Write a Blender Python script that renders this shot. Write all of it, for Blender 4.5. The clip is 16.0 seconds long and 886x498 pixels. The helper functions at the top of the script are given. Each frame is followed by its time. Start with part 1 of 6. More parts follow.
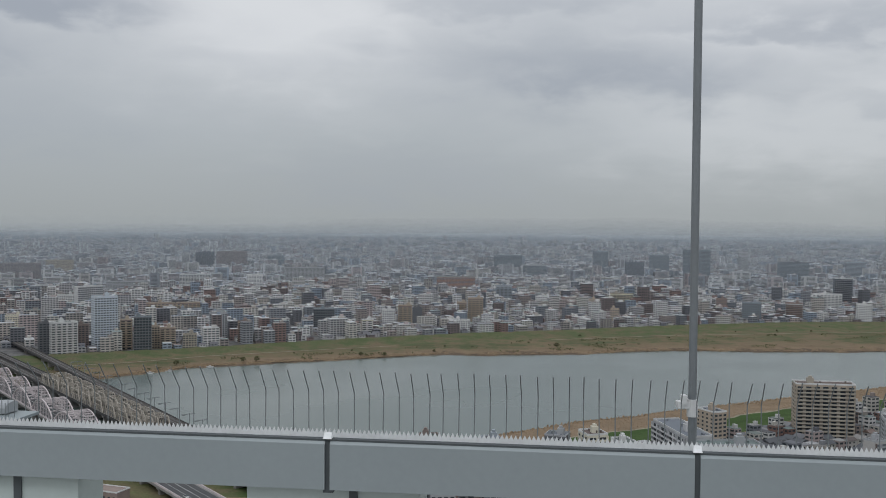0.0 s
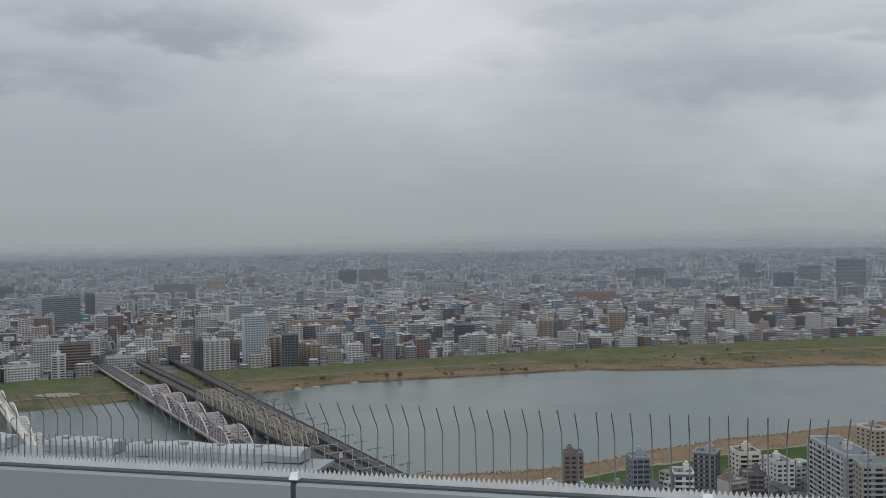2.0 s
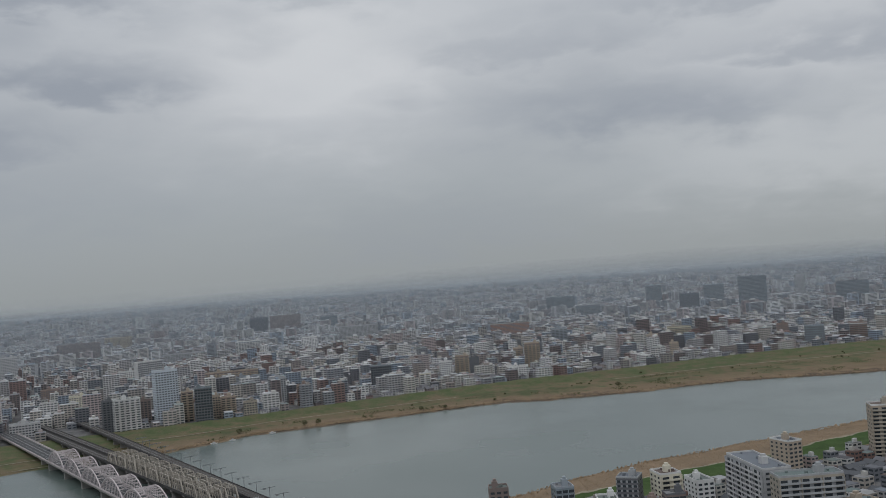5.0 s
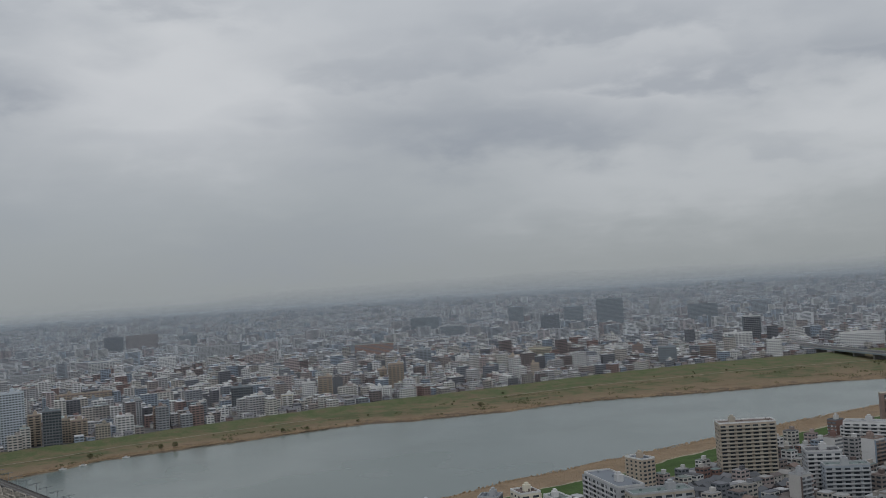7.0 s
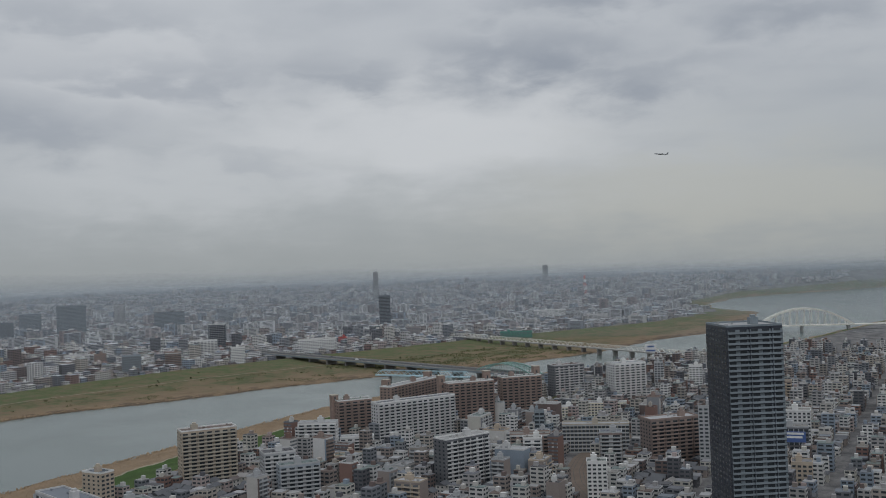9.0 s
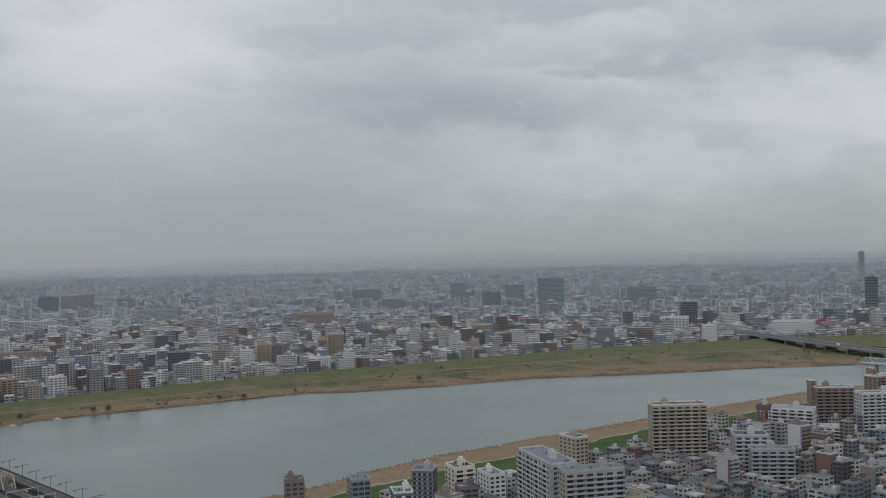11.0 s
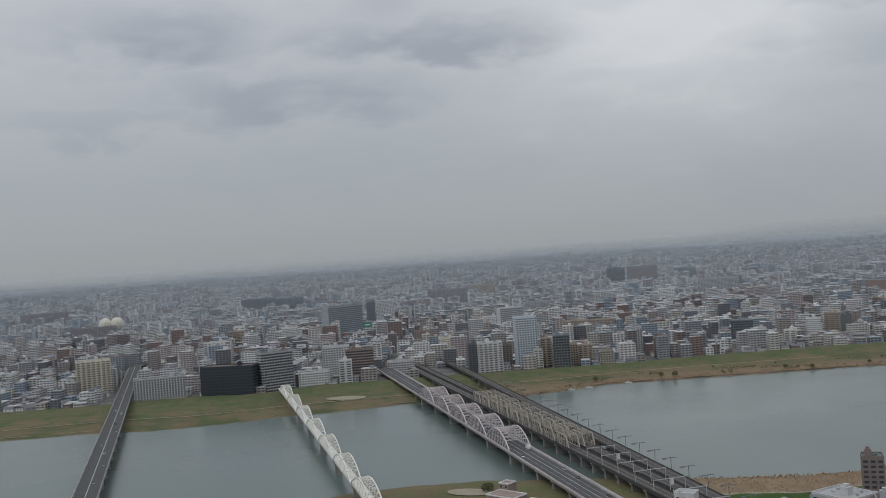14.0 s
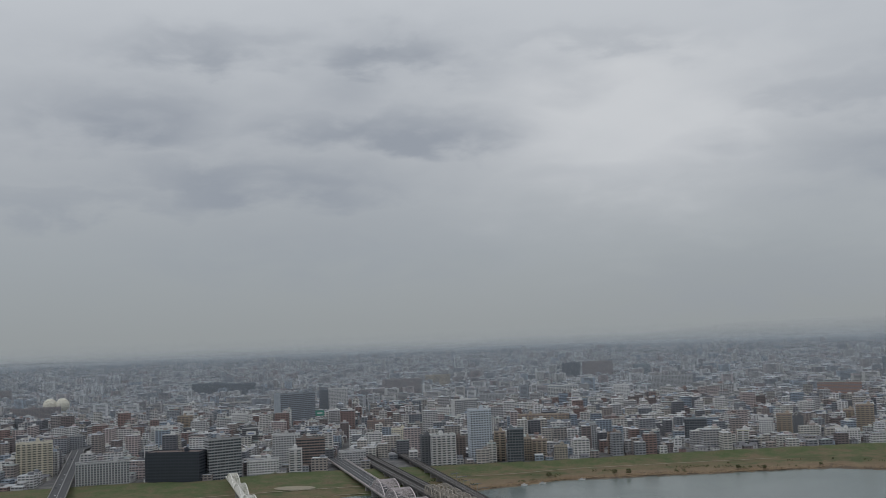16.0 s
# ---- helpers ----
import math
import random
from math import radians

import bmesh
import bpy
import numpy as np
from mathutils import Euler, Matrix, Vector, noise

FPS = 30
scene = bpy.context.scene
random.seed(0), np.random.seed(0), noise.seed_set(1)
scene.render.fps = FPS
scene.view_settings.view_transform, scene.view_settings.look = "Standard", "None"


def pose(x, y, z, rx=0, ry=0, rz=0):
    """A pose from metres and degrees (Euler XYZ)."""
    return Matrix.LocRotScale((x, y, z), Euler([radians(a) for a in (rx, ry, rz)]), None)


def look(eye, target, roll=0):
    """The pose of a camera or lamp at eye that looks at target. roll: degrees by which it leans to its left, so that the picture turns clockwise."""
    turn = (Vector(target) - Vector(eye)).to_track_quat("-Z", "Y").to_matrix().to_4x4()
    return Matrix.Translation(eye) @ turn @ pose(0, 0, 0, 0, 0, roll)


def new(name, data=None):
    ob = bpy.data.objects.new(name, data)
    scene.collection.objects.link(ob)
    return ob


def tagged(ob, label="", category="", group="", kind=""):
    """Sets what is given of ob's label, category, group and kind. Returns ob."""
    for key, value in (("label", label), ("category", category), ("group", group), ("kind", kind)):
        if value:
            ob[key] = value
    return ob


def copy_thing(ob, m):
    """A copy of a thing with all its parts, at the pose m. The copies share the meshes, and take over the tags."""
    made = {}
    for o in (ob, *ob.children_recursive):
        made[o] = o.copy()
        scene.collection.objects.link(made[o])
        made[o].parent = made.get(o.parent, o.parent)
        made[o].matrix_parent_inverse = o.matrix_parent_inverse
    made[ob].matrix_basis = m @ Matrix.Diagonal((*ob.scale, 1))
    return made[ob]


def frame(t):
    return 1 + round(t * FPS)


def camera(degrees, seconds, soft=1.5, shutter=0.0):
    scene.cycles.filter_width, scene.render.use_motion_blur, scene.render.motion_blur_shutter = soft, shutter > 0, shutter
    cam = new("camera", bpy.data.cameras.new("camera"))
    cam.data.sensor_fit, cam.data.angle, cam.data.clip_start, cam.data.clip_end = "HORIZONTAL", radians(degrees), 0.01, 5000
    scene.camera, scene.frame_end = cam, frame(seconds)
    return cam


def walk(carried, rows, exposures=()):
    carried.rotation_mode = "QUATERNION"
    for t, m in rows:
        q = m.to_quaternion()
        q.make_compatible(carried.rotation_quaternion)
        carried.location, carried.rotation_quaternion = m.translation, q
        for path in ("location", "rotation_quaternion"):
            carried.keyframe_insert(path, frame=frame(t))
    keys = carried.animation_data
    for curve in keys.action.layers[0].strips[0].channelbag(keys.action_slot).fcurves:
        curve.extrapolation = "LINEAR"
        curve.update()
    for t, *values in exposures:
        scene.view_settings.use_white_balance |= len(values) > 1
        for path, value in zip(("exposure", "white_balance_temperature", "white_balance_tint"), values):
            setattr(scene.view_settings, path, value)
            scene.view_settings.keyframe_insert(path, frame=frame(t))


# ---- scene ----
cam = camera(48.0, 16.0, soft=0.95)
EYE = 173.0
ROWS = [
    (0.0, 0, 0, 0, 0.01, -1.91, -0.43),
    (0.5, -0.22, 0.25, -0.008, 1.96, -1.64, 0.37),
    (1.0, -0.44, 0.43, -0.015, 2.51, -1.94, 2.12),
    (1.5, -0.67, 0.59, -0.024, 5.37, -2.00, 2.57),
    (2.0, -0.88, 0.7, -0.008, 7.93, -1.00, 0.91),
    (2.5, -1.08, 0.75, 0.05, 7.06, -1.31, 1.28),
    (3.0, -1.36, 1.18, -0.045, 9.46, -1.10, 2.11),
    (3.5, -1.58, 1.35, -0.045, 8.56, -2.68, 2.47),
    (4.0, -1.75, 1.6, -0.008, 3.86, -2.87, 2.53),
    (4.2, -1.8, 1.75, 0.36, 3.45, -0.60, 3.65),
    (6.3, -1.9, 3.4, 0.9, 1.75, 1.45, 4.80),
    (6.5, -1.9, 3.4, 0.9, -0.74, 0.74, 5.22),
    (7.0, -1.9, 3.4, 0.9, -5.01, 1.62, 3.68),
    (7.5, -1.9, 3.4, 0.9, -16.44, 2.07, 3.65),
    (8.0, -1.9, 3.4, 0.9, -20.24, 1.65, 1.66),
    (8.5, -1.9, 3.4, 0.9, -25.56, 1.90, 1.13),
    (8.7, -1.9, 3.4, 0.9, -31.05, 1.01, 1.87),
    (9.7, -1.9, 3.4, 0.9, -37.0, 0.4, 2.2),
    (10.8, -1.9, 3.4, 0.9, -13.58, -0.60, 2.59),
    (11.0, -1.9, 3.4, 0.9, -8.24, -0.02, 1.26),
    (11.5, -1.9, 3.4, 0.9, -1.40, -0.64, 3.00),
    (12.0, -1.9, 3.4, 0.9, 9.16, -1.16, 3.70),
    (12.5, -1.9, 3.4, 0.9, 15.70, -1.01, 2.17),
    (13.0, -1.9, 3.4, 0.9, 16.61, -1.16, 1.94),
    (13.5, -1.9, 3.4, 0.9, 21.01, -0.92, 4.05),
    (14.0, -1.9, 3.4, 0.9, 23.14, -0.39, 3.97),
    (14.5, -1.9, 3.4, 0.9, 18.15, -0.65, 2.45),
    (15.0, -1.9, 3.4, 0.9, 21.41, 2.29, 4.77),
    (15.5, -1.9, 3.4, 0.9, 23.20, 3.81, 5.58),
    (16.0, -1.9, 3.4, 0.9, 20.64, 4.64, 2.19),
]
walk(cam, [(t, pose(x, y, EYE + z, 90 + pitch, roll, yaw)) for t, x, y, z, yaw, pitch, roll in ROWS],
     exposures=[(0.0, 0.19), (1.0, 0.07), (1.6, 0.13), (2.0, 0.13), (3.5, 0.10), (4.2, 0.05), (6.4, -0.10), (7.5, -0.03), (8.5, -0.02), (11.0, 0.09), (12.5, 0.05), (13.5, 0.13), (14.5, 0.08), (15.0, 0.13), (15.5, 0.05), (16.0, -0.06)])

# ---- sky and light: an even overcast day ----
def link(nt, a, b):
    nt.links.new(a, b)


def mth(nt, op, a, b=None, c=None, clamp=False):
    n = nt.nodes.new("ShaderNodeMath")
    n.operation, n.use_clamp = op, clamp
    for i, v in enumerate((a, b, c)):
        if v is None:
            continue
        if isinstance(v, (int, float)):
            n.inputs[i].default_value = v
        else:
            link(nt, v, n.inputs[i])
    return n.outputs[0]


def mixc(nt, fac, a, b):
    n = nt.nodes.new("ShaderNodeMix")
    n.data_type = "RGBA"
    for sock, v in ((n.inputs[0], fac), (n.inputs[6], a), (n.inputs[7], b)):
        if isinstance(v, (int, float)):
            sock.default_value = v
        elif isinstance(v, tuple):
            sock.default_value = (*v, 1)
        else:
            link(nt, v, sock)
    return n.outputs[2]


def noise_node(nt, vec, scale, detail=4.0, rough=0.55, warp=0.0):
    n = nt.nodes.new("ShaderNodeTexNoise")
    n.inputs["Scale"].default_value = scale
    n.inputs["Detail"].default_value = detail
    n.inputs["Roughness"].default_value = rough
    n.inputs["Distortion"].default_value = warp
    if vec is not None:
        link(nt, vec, n.inputs["Vector"])
    return n.outputs["Fac"]


def steps(nt, fac, stops, mode="LINEAR"):
    n = nt.nodes.new("ShaderNodeValToRGB")
    n.color_ramp.interpolation = mode
    e = n.color_ramp.elements
    while len(e) < len(stops):
        e.new(1.0)
    for el, (p, c) in zip(e, stops):
        el.position = p
        el.color = (*c, 1) if isinstance(c, tuple) else (c, c, c, 1)
    link(nt, fac, n.inputs[0])
    return n.outputs[0]


def build_sky():
    world = bpy.data.worlds.new("overcast_sky")
    scene.world = world
    world.use_nodes = True
    nt = world.node_tree
    nt.nodes.clear()
    tc = nt.nodes.new("ShaderNodeTexCoord")
    sep = nt.nodes.new("ShaderNodeSeparateXYZ")
    link(nt, tc.outputs["Generated"], sep.inputs[0])
    X, Y, Z = sep.outputs
    el = mth(nt, "MULTIPLY", mth(nt, "ARCSINE", Z), 57.2958)
    az = mth(nt, "MULTIPLY", mth(nt, "ARCTAN2", X, Y), 57.2958)
    # cloud sheet, seen in flattening perspective towards the horizon
    up = mth(nt, "ADD", mth(nt, "MAXIMUM", Z, 0.0), 0.10)
    flat = nt.nodes.new("ShaderNodeCombineXYZ")
    link(nt, mth(nt, "DIVIDE", X, up), flat.inputs[0])
    link(nt, mth(nt, "DIVIDE", Y, up), flat.inputs[1])
    n1 = noise_node(nt, flat.outputs[0], 1.0, 3.5, 0.48, 0.2)
    n2 = noise_node(nt, flat.outputs[0], 2.6, 4.0, 0.5, 0.2)
    # billows hanging from the sheet
    hung = nt.nodes.new("ShaderNodeCombineXYZ")
    link(nt, mth(nt, "DIVIDE", az, 6.0), hung.inputs[0])
    link(nt, mth(nt, "DIVIDE", el, 2.6), hung.inputs[1])
    p1 = noise_node(nt, hung.outputs[0], 0.8, 5.0, 0.50, 0.4)
    p2 = noise_node(nt, hung.outputs[0], 1.5, 5.0, 0.52, 0.2)
    warp = mth(nt, "ADD", mth(nt, "MULTIPLY", mth(nt, "SUBTRACT", n1, 0.5), 3.0), mth(nt, "MULTIPLY", mth(nt, "SUBTRACT", p1, 0.5), 11.0))
    warp2 = mth(nt, "ADD", mth(nt, "MULTIPLY", mth(nt, "SUBTRACT", n2, 0.5), 1.2), mth(nt, "MULTIPLY", mth(nt, "SUBTRACT", p2, 0.5), 4.6))

    def bank(a, e, ra, re, tilt=0.0):
        """A soft cloud bank round azimuth a, elevation e (degrees), with ragged edges."""
        da = mth(nt, "ADD", mth(nt, "SUBTRACT", az, a), warp)
        de = mth(nt, "ADD", mth(nt, "SUBTRACT", el, e), warp2)
        de = mth(nt, "SUBTRACT", de, mth(nt, "MULTIPLY", da, tilt))
        q = mth(nt, "ADD", mth(nt, "POWER", mth(nt, "ABSOLUTE", mth(nt, "DIVIDE", da, ra)), 2.0),
                mth(nt, "POWER", mth(nt, "ABSOLUTE", mth(nt, "DIVIDE", de, re)), 2.0))
        return mth(nt, "DIVIDE", 1.0, mth(nt, "ADD", 1.0, mth(nt, "POWER", q, 1.7)))

    base = steps(nt, mth(nt, "DIVIDE", mth(nt, "ADD", el, 4.0), 94.0),
                 [(0.0, (0.245, 0.262, 0.266)), (0.045, (0.262, 0.279, 0.283)), (0.09, (0.298, 0.320, 0.334)),
                  (0.16, (0.385, 0.402, 0.422)), (0.25, (0.47, 0.488, 0.51)), (0.5, (0.56, 0.58, 0.61)), (1.0, (0.66, 0.68, 0.71))])
    dark = None
    for args, amount in (((-31, 8.7, 8, 1.35, -0.03), 0.78), ((-23, 11.4, 7, 1.3, -0.06), 0.78), ((-38, 12.2, 6, 1.7), 0.75), ((-23, 15.8, 4, 1.3), 0.75), ((-41, 7.6, 7, 0.8), 0.5),
                         ((-34, 16.0, 6, 1.2), 0.6), ((-12, 16.0, 6, 0.8), 0.3), ((9, 8.2, 9, 1.7, -0.02), 0.66), ((4, 12.0, 7, 1.1), 0.40), ((20, 10.6, 8, 1.1), 0.55), ((14, 13.8, 8, 1.0), 0.4),
                         ((40, 11.2, 5, 1.5), 0.85), ((46, 9.6, 5, 1.1), 0.75), ((30, 10.4, 3, 0.9), 0.6), ((44, 14.6, 6, 1.2), 0.75), ((24, 5.8, 4, 0.6), 0.30), ((54, 12.5, 5, 1.4), 0.7), ((-2, 2.2, 8, 1.6), 0.30), ((-27, 5.2, 11, 2.2), 0.30)):
        b = mth(nt, "MULTIPLY", bank(*args), amount)
        dark = b if dark is None else mth(nt, "MAXIMUM", dark, b)
    streak = mth(nt, "MULTIPLY", steps(nt, n1, [(0.48, 0.0), (0.66, 1.0)]), 0.40)
    streak = mth(nt, "MULTIPLY", streak, steps(nt, mth(nt, "DIVIDE", el, 20.0), [(0.15, 0.0), (0.5, 1.0)]))
    dark = mth(nt, "MAXIMUM", dark, streak)
    dark = mth(nt, "MULTIPLY", dark, steps(nt, p2, [(0.33, 0.62), (0.6, 1.12)]), clamp=True)
    bright = mth(nt, "MULTIPLY", bank(-9, 11.5, 8, 4.0), 0.84)
    bright = mth(nt, "MAXIMUM", bright, mth(nt, "MULTIPLY", bank(18, 10, 7, 3.0), 0.62))
    bright = mth(nt, "MAXIMUM", bright, mth(nt, "MULTIPLY", bank(20, 5.0, 12, 2.6), 0.46))
    bright = mth(nt, "MAXIMUM", bright, mth(nt, "MULTIPLY", bank(34, 7.0, 13, 3.0), 0.70), clamp=True)
    col = mixc(nt, bright, base, (0.545, 0.552, 0.56))
    col = mixc(nt, dark, col, (0.245, 0.268, 0.305))
    yellow = bank(52, 3.0, 12, 2.2)
    col = mixc(nt, mth(nt, "MULTIPLY", yellow, 0.35), col, (0.46, 0.44, 0.37))
    cool = nt.nodes.new("ShaderNodeMix")
    cool.data_type, cool.blend_type = "RGBA", "MULTIPLY"
    cool.inputs[0].default_value = 1.0
    cool.inputs[7].default_value = (0.985, 1.0, 1.022, 1)
    link(nt, col, cool.inputs[6])
    col = cool.outputs[2]
    # below the horizon the sky goes over into plain haze
    sky = nt.nodes.new("ShaderNodeTexSky")
    sky.sky_type, sky.sun_disc = "NISHITA", False
    sky.sun_elevation, sky.sun_rotation = radians(48), radians(200)
    soft = nt.nodes.new("ShaderNodeBackground")
    soft.inputs[1].default_value = 1.20
    link(nt, col, soft.inputs[0])
    clear = nt.nodes.new("ShaderNodeBackground")
    clear.inputs[1].default_value = 0.05
    link(nt, sky.outputs[0], clear.inputs[0])
    mix = nt.nodes.new("ShaderNodeMixShader")
    mix.inputs[0].default_value = 0.03
    link(nt, soft.outputs[0], mix.inputs[1])
    link(nt, clear.outputs[0], mix.inputs[2])
    out = nt.nodes.new("ShaderNodeOutputWorld")
    link(nt, mix.outputs[0], out.inputs[0])


build_sky()
sun = new("sun", bpy.data.lights.new("sun", "SUN"))
sun.data.energy, sun.data.angle, sun.data.color = 0.7, radians(25), (0.96, 0.98, 1.0)
sun.matrix_world = look((-120, -330, 500), (0, 0, 0))

# ---- materials ----
def material(name, rough=0.8, metal=0.0):
    m = bpy.data.materials.new(name)
    m.use_nodes = True
    b = m.node_tree.nodes["Principled BSDF"]
    b.inputs["Roughness"].default_value = rough
    b.inputs["Metallic"].default_value = metal
    return m, m.node_tree, b


def bump(nt, b, height, strength=0.3, dist=0.05):
    n = nt.nodes.new("ShaderNodeBump")
    n.inputs["Strength"].default_value, n.inputs["Distance"].default_value = strength, dist
    link(nt, height, n.inputs["Height"])
    link(nt, n.outputs[0], b.inputs["Normal"])


def where(nt, kind="Object"):
    return nt.nodes.new("ShaderNodeTexCoord").outputs[kind]


def worn(name, colour, rough=0.8, metal=0.0, big=0.15, small=6.0, amount=0.25, bumpy=0.0, spec=0.5):
    """One colour with stains at two scales."""
    m, nt, b = material(name, rough, metal)
    v = where(nt)
    a, c = noise_node(nt, v, big, 4), noise_node(nt, v, small, 3)
    k = mth(nt, "ADD", mth(nt, "MULTIPLY", a, 0.65), mth(nt, "MULTIPLY", c, 0.35))
    dark = tuple(x * (1 - amount) for x in colour)
    light = tuple(min(0.95, x * (1 + amount * 0.6)) for x in colour)
    link(nt, steps(nt, k, [(0.3, dark), (0.7, light)]), b.inputs["Base Color"])
    b.inputs["Specular IOR Level"].default_value = spec
    if bumpy:
        bump(nt, b, c, 0.4, bumpy)
    return m


def palette(name, colours, island=False, rough=0.85, stain=0.22, big=0.08, spec=0.3):
    """Colours picked by chance for each object (or each island of a joined mesh), with rain stains."""
    m, nt, b = material(name, rough)
    if island:
        r = nt.nodes.new("ShaderNodeNewGeometry").outputs["Random Per Island"]
    else:
        r = nt.nodes.new("ShaderNodeObjectInfo").outputs["Random"]
    n = len(colours)
    col = steps(nt, r, [(i / n, c) for i, c in enumerate(colours)], "CONSTANT")
    v = where(nt)
    k = mth(nt, "ADD", mth(nt, "MULTIPLY", noise_node(nt, v, big, 4), 0.6), mth(nt, "MULTIPLY", noise_node(nt, v, 0.9, 3), 0.4))
    tone = steps(nt, k, [(0.3, 1 - stain), (0.7, 1.0)])
    n = nt.nodes.new("ShaderNodeMix")
    n.data_type, n.blend_type = "RGBA", "MULTIPLY"
    n.inputs[0].default_value = 1.0
    link(nt, col, n.inputs[6])
    link(nt, tone, n.inputs[7])
    link(nt, n.outputs[2], b.inputs["Base Color"])
    b.inputs["Specular IOR Level"].default_value = spec
    return m


WALLS = [(0.68, 0.675, 0.66), (0.36, 0.33, 0.30), (0.55, 0.54, 0.53), (0.76, 0.755, 0.745), (0.27, 0.17, 0.145), (0.62, 0.60, 0.57), (0.30, 0.31, 0.33), (0.52, 0.48, 0.43),
         (0.15, 0.15, 0.165), (0.22, 0.235, 0.26), (0.46, 0.45, 0.45), (0.70, 0.69, 0.67), (0.20, 0.155, 0.145), (0.31, 0.37, 0.44), (0.50, 0.42, 0.40), (0.35, 0.30, 0.275), (0.61, 0.59, 0.54)]
ROOFS = [(0.53, 0.54, 0.55), (0.49, 0.51, 0.52), (0.36, 0.365, 0.38), (0.60, 0.60, 0.61), (0.24, 0.25, 0.275), (0.25, 0.31, 0.30), (0.28, 0.31, 0.35), (0.40, 0.40, 0.40), (0.16, 0.16, 0.17), (0.34, 0.33, 0.31), (0.25, 0.29, 0.27), (0.48, 0.48, 0.47), (0.23, 0.18, 0.16)]
# blends base colours towards a grey-blue that paints in distance haze
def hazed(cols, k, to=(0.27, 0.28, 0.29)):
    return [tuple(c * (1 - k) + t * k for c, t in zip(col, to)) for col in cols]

M = {}
DULL = [tuple(c * 0.78 for c in col) for col in WALLS]
M["wall"] = palette("painted_wall", DULL)
M["near_wall"] = palette("street_wall", DULL, True)
DULL_ROOFS = [tuple(c * 0.62 for c in col) for col in ROOFS]
M["roof"] = palette("flat_roof", DULL_ROOFS)
M["near_roof"] = palette("street_roof", DULL_ROOFS, True)
M["tile_roof"] = palette("tiled_roof", [(0.10, 0.105, 0.115), (0.15, 0.15, 0.16), (0.19, 0.14, 0.12), (0.22, 0.22, 0.23), (0.12, 0.10, 0.095), (0.28, 0.27, 0.26)], rough=0.6)
# haze is in these colours: slight across the river, strong in the outer town
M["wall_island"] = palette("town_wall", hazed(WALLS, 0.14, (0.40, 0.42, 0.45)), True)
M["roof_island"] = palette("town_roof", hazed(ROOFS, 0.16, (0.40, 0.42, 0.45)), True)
M["hazed_wall"] = palette("hazed_outer_wall", hazed(WALLS, 0.5, (0.31, 0.335, 0.365)), True, stain=0.1)
M["hazed_roof"] = palette("hazed_outer_roof", hazed(ROOFS, 0.5, (0.31, 0.335, 0.365)), True, stain=0.1)
M["glass"], nt_, b_ = material("window_glass", 0.15)
b_.inputs["Base Color"].default_value = (0.05, 0.058, 0.066, 1)
# lighter, duller copy of the glass, with distance haze in its colour
M["hazed_glass"], nt_, b_ = material("hazed_window_glass", 0.35)
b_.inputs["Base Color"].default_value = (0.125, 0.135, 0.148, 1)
# navy, steel_blue and the greyed far brown are lightened for distance haze
for name, colour, rough in (("white", (0.64, 0.64, 0.63), 0.6), ("cream", (0.64, 0.60, 0.49), 0.7), ("grey", (0.36, 0.37, 0.38), 0.7),
                            ("lightgrey", (0.50, 0.50, 0.50), 0.7), ("brown", (0.20, 0.16, 0.145), 0.8), ("redbrown", (0.26, 0.20, 0.175), 0.8),
                            ("beige", (0.41, 0.345, 0.275), 0.8), ("tan", (0.365, 0.33, 0.275), 0.8), ("darkgrey", (0.125, 0.13, 0.14), 0.6),
                            ("navy", (0.14, 0.155, 0.18), 0.45), ("bluegrey", (0.30, 0.335, 0.37), 0.5), ("orange", (0.33, 0.19, 0.14), 0.8),
                            ("black", (0.030, 0.036, 0.050), 0.35), ("yellow", (0.56, 0.53, 0.41), 0.7), ("steel_blue", (0.20, 0.235, 0.26), 0.45),
                            ("paleblue", (0.50, 0.55, 0.60), 0.6), ("red", (0.42, 0.06, 0.05), 0.7), ("green", (0.06, 0.22, 0.17), 0.6),
                            ("pier", (0.25, 0.24, 0.23), 0.9), ("asphalt", (0.062, 0.063, 0.066), 0.9), ("line_paint", (0.38, 0.38, 0.37), 0.7),
                            ("bridge_pink", (0.53, 0.47, 0.47), 0.6), ("bridge_white", (0.70, 0.68, 0.62), 0.55), ("truss_paint", (0.37, 0.335, 0.285), 0.7),
                            ("dark_steel", (0.055, 0.053, 0.053), 0.75), ("ballast", (0.075, 0.066, 0.06), 0.95), ("bark", (0.07, 0.055, 0.04), 0.95),
                            ("bridge_green", (0.20, 0.33, 0.30), 0.6), ("bridge_blue", (0.36, 0.50, 0.56), 0.6), ("soil", (0.27, 0.24, 0.175), 0.95),
                            ("hazed_brown", (0.265, 0.24, 0.24), 0.8), ("tyre", (0.02, 0.02, 0.02), 0.9), ("sign_blue", (0.06, 0.11, 0.28), 0.5), ("rail_soil", (0.15, 0.115, 0.09), 0.95), ("concrete", (0.33, 0.325, 0.31), 0.9)):
    M[name] = worn(name, colour, rough)
M["brick_tile"] = worn("brick_tile", (0.27, 0.20, 0.17), 0.85, amount=0.3, big=0.3)


def build_leaf(name, a, b):
    m, nt, bs = material(name, 0.85)
    r = nt.nodes.new("ShaderNodeNewGeometry").outputs["Random Per Island"]
    link(nt, steps(nt, r, [(0.0, a), (1.0, b)]), bs.inputs["Base Color"])
    bs.inputs["Specular IOR Level"].default_value = 0.15
    return m


M["leaf"] = build_leaf("leaf", (0.07, 0.078, 0.04), (0.15, 0.145, 0.075))
M["reed"] = build_leaf("dry_reed", (0.25, 0.185, 0.12), (0.32, 0.24, 0.16))


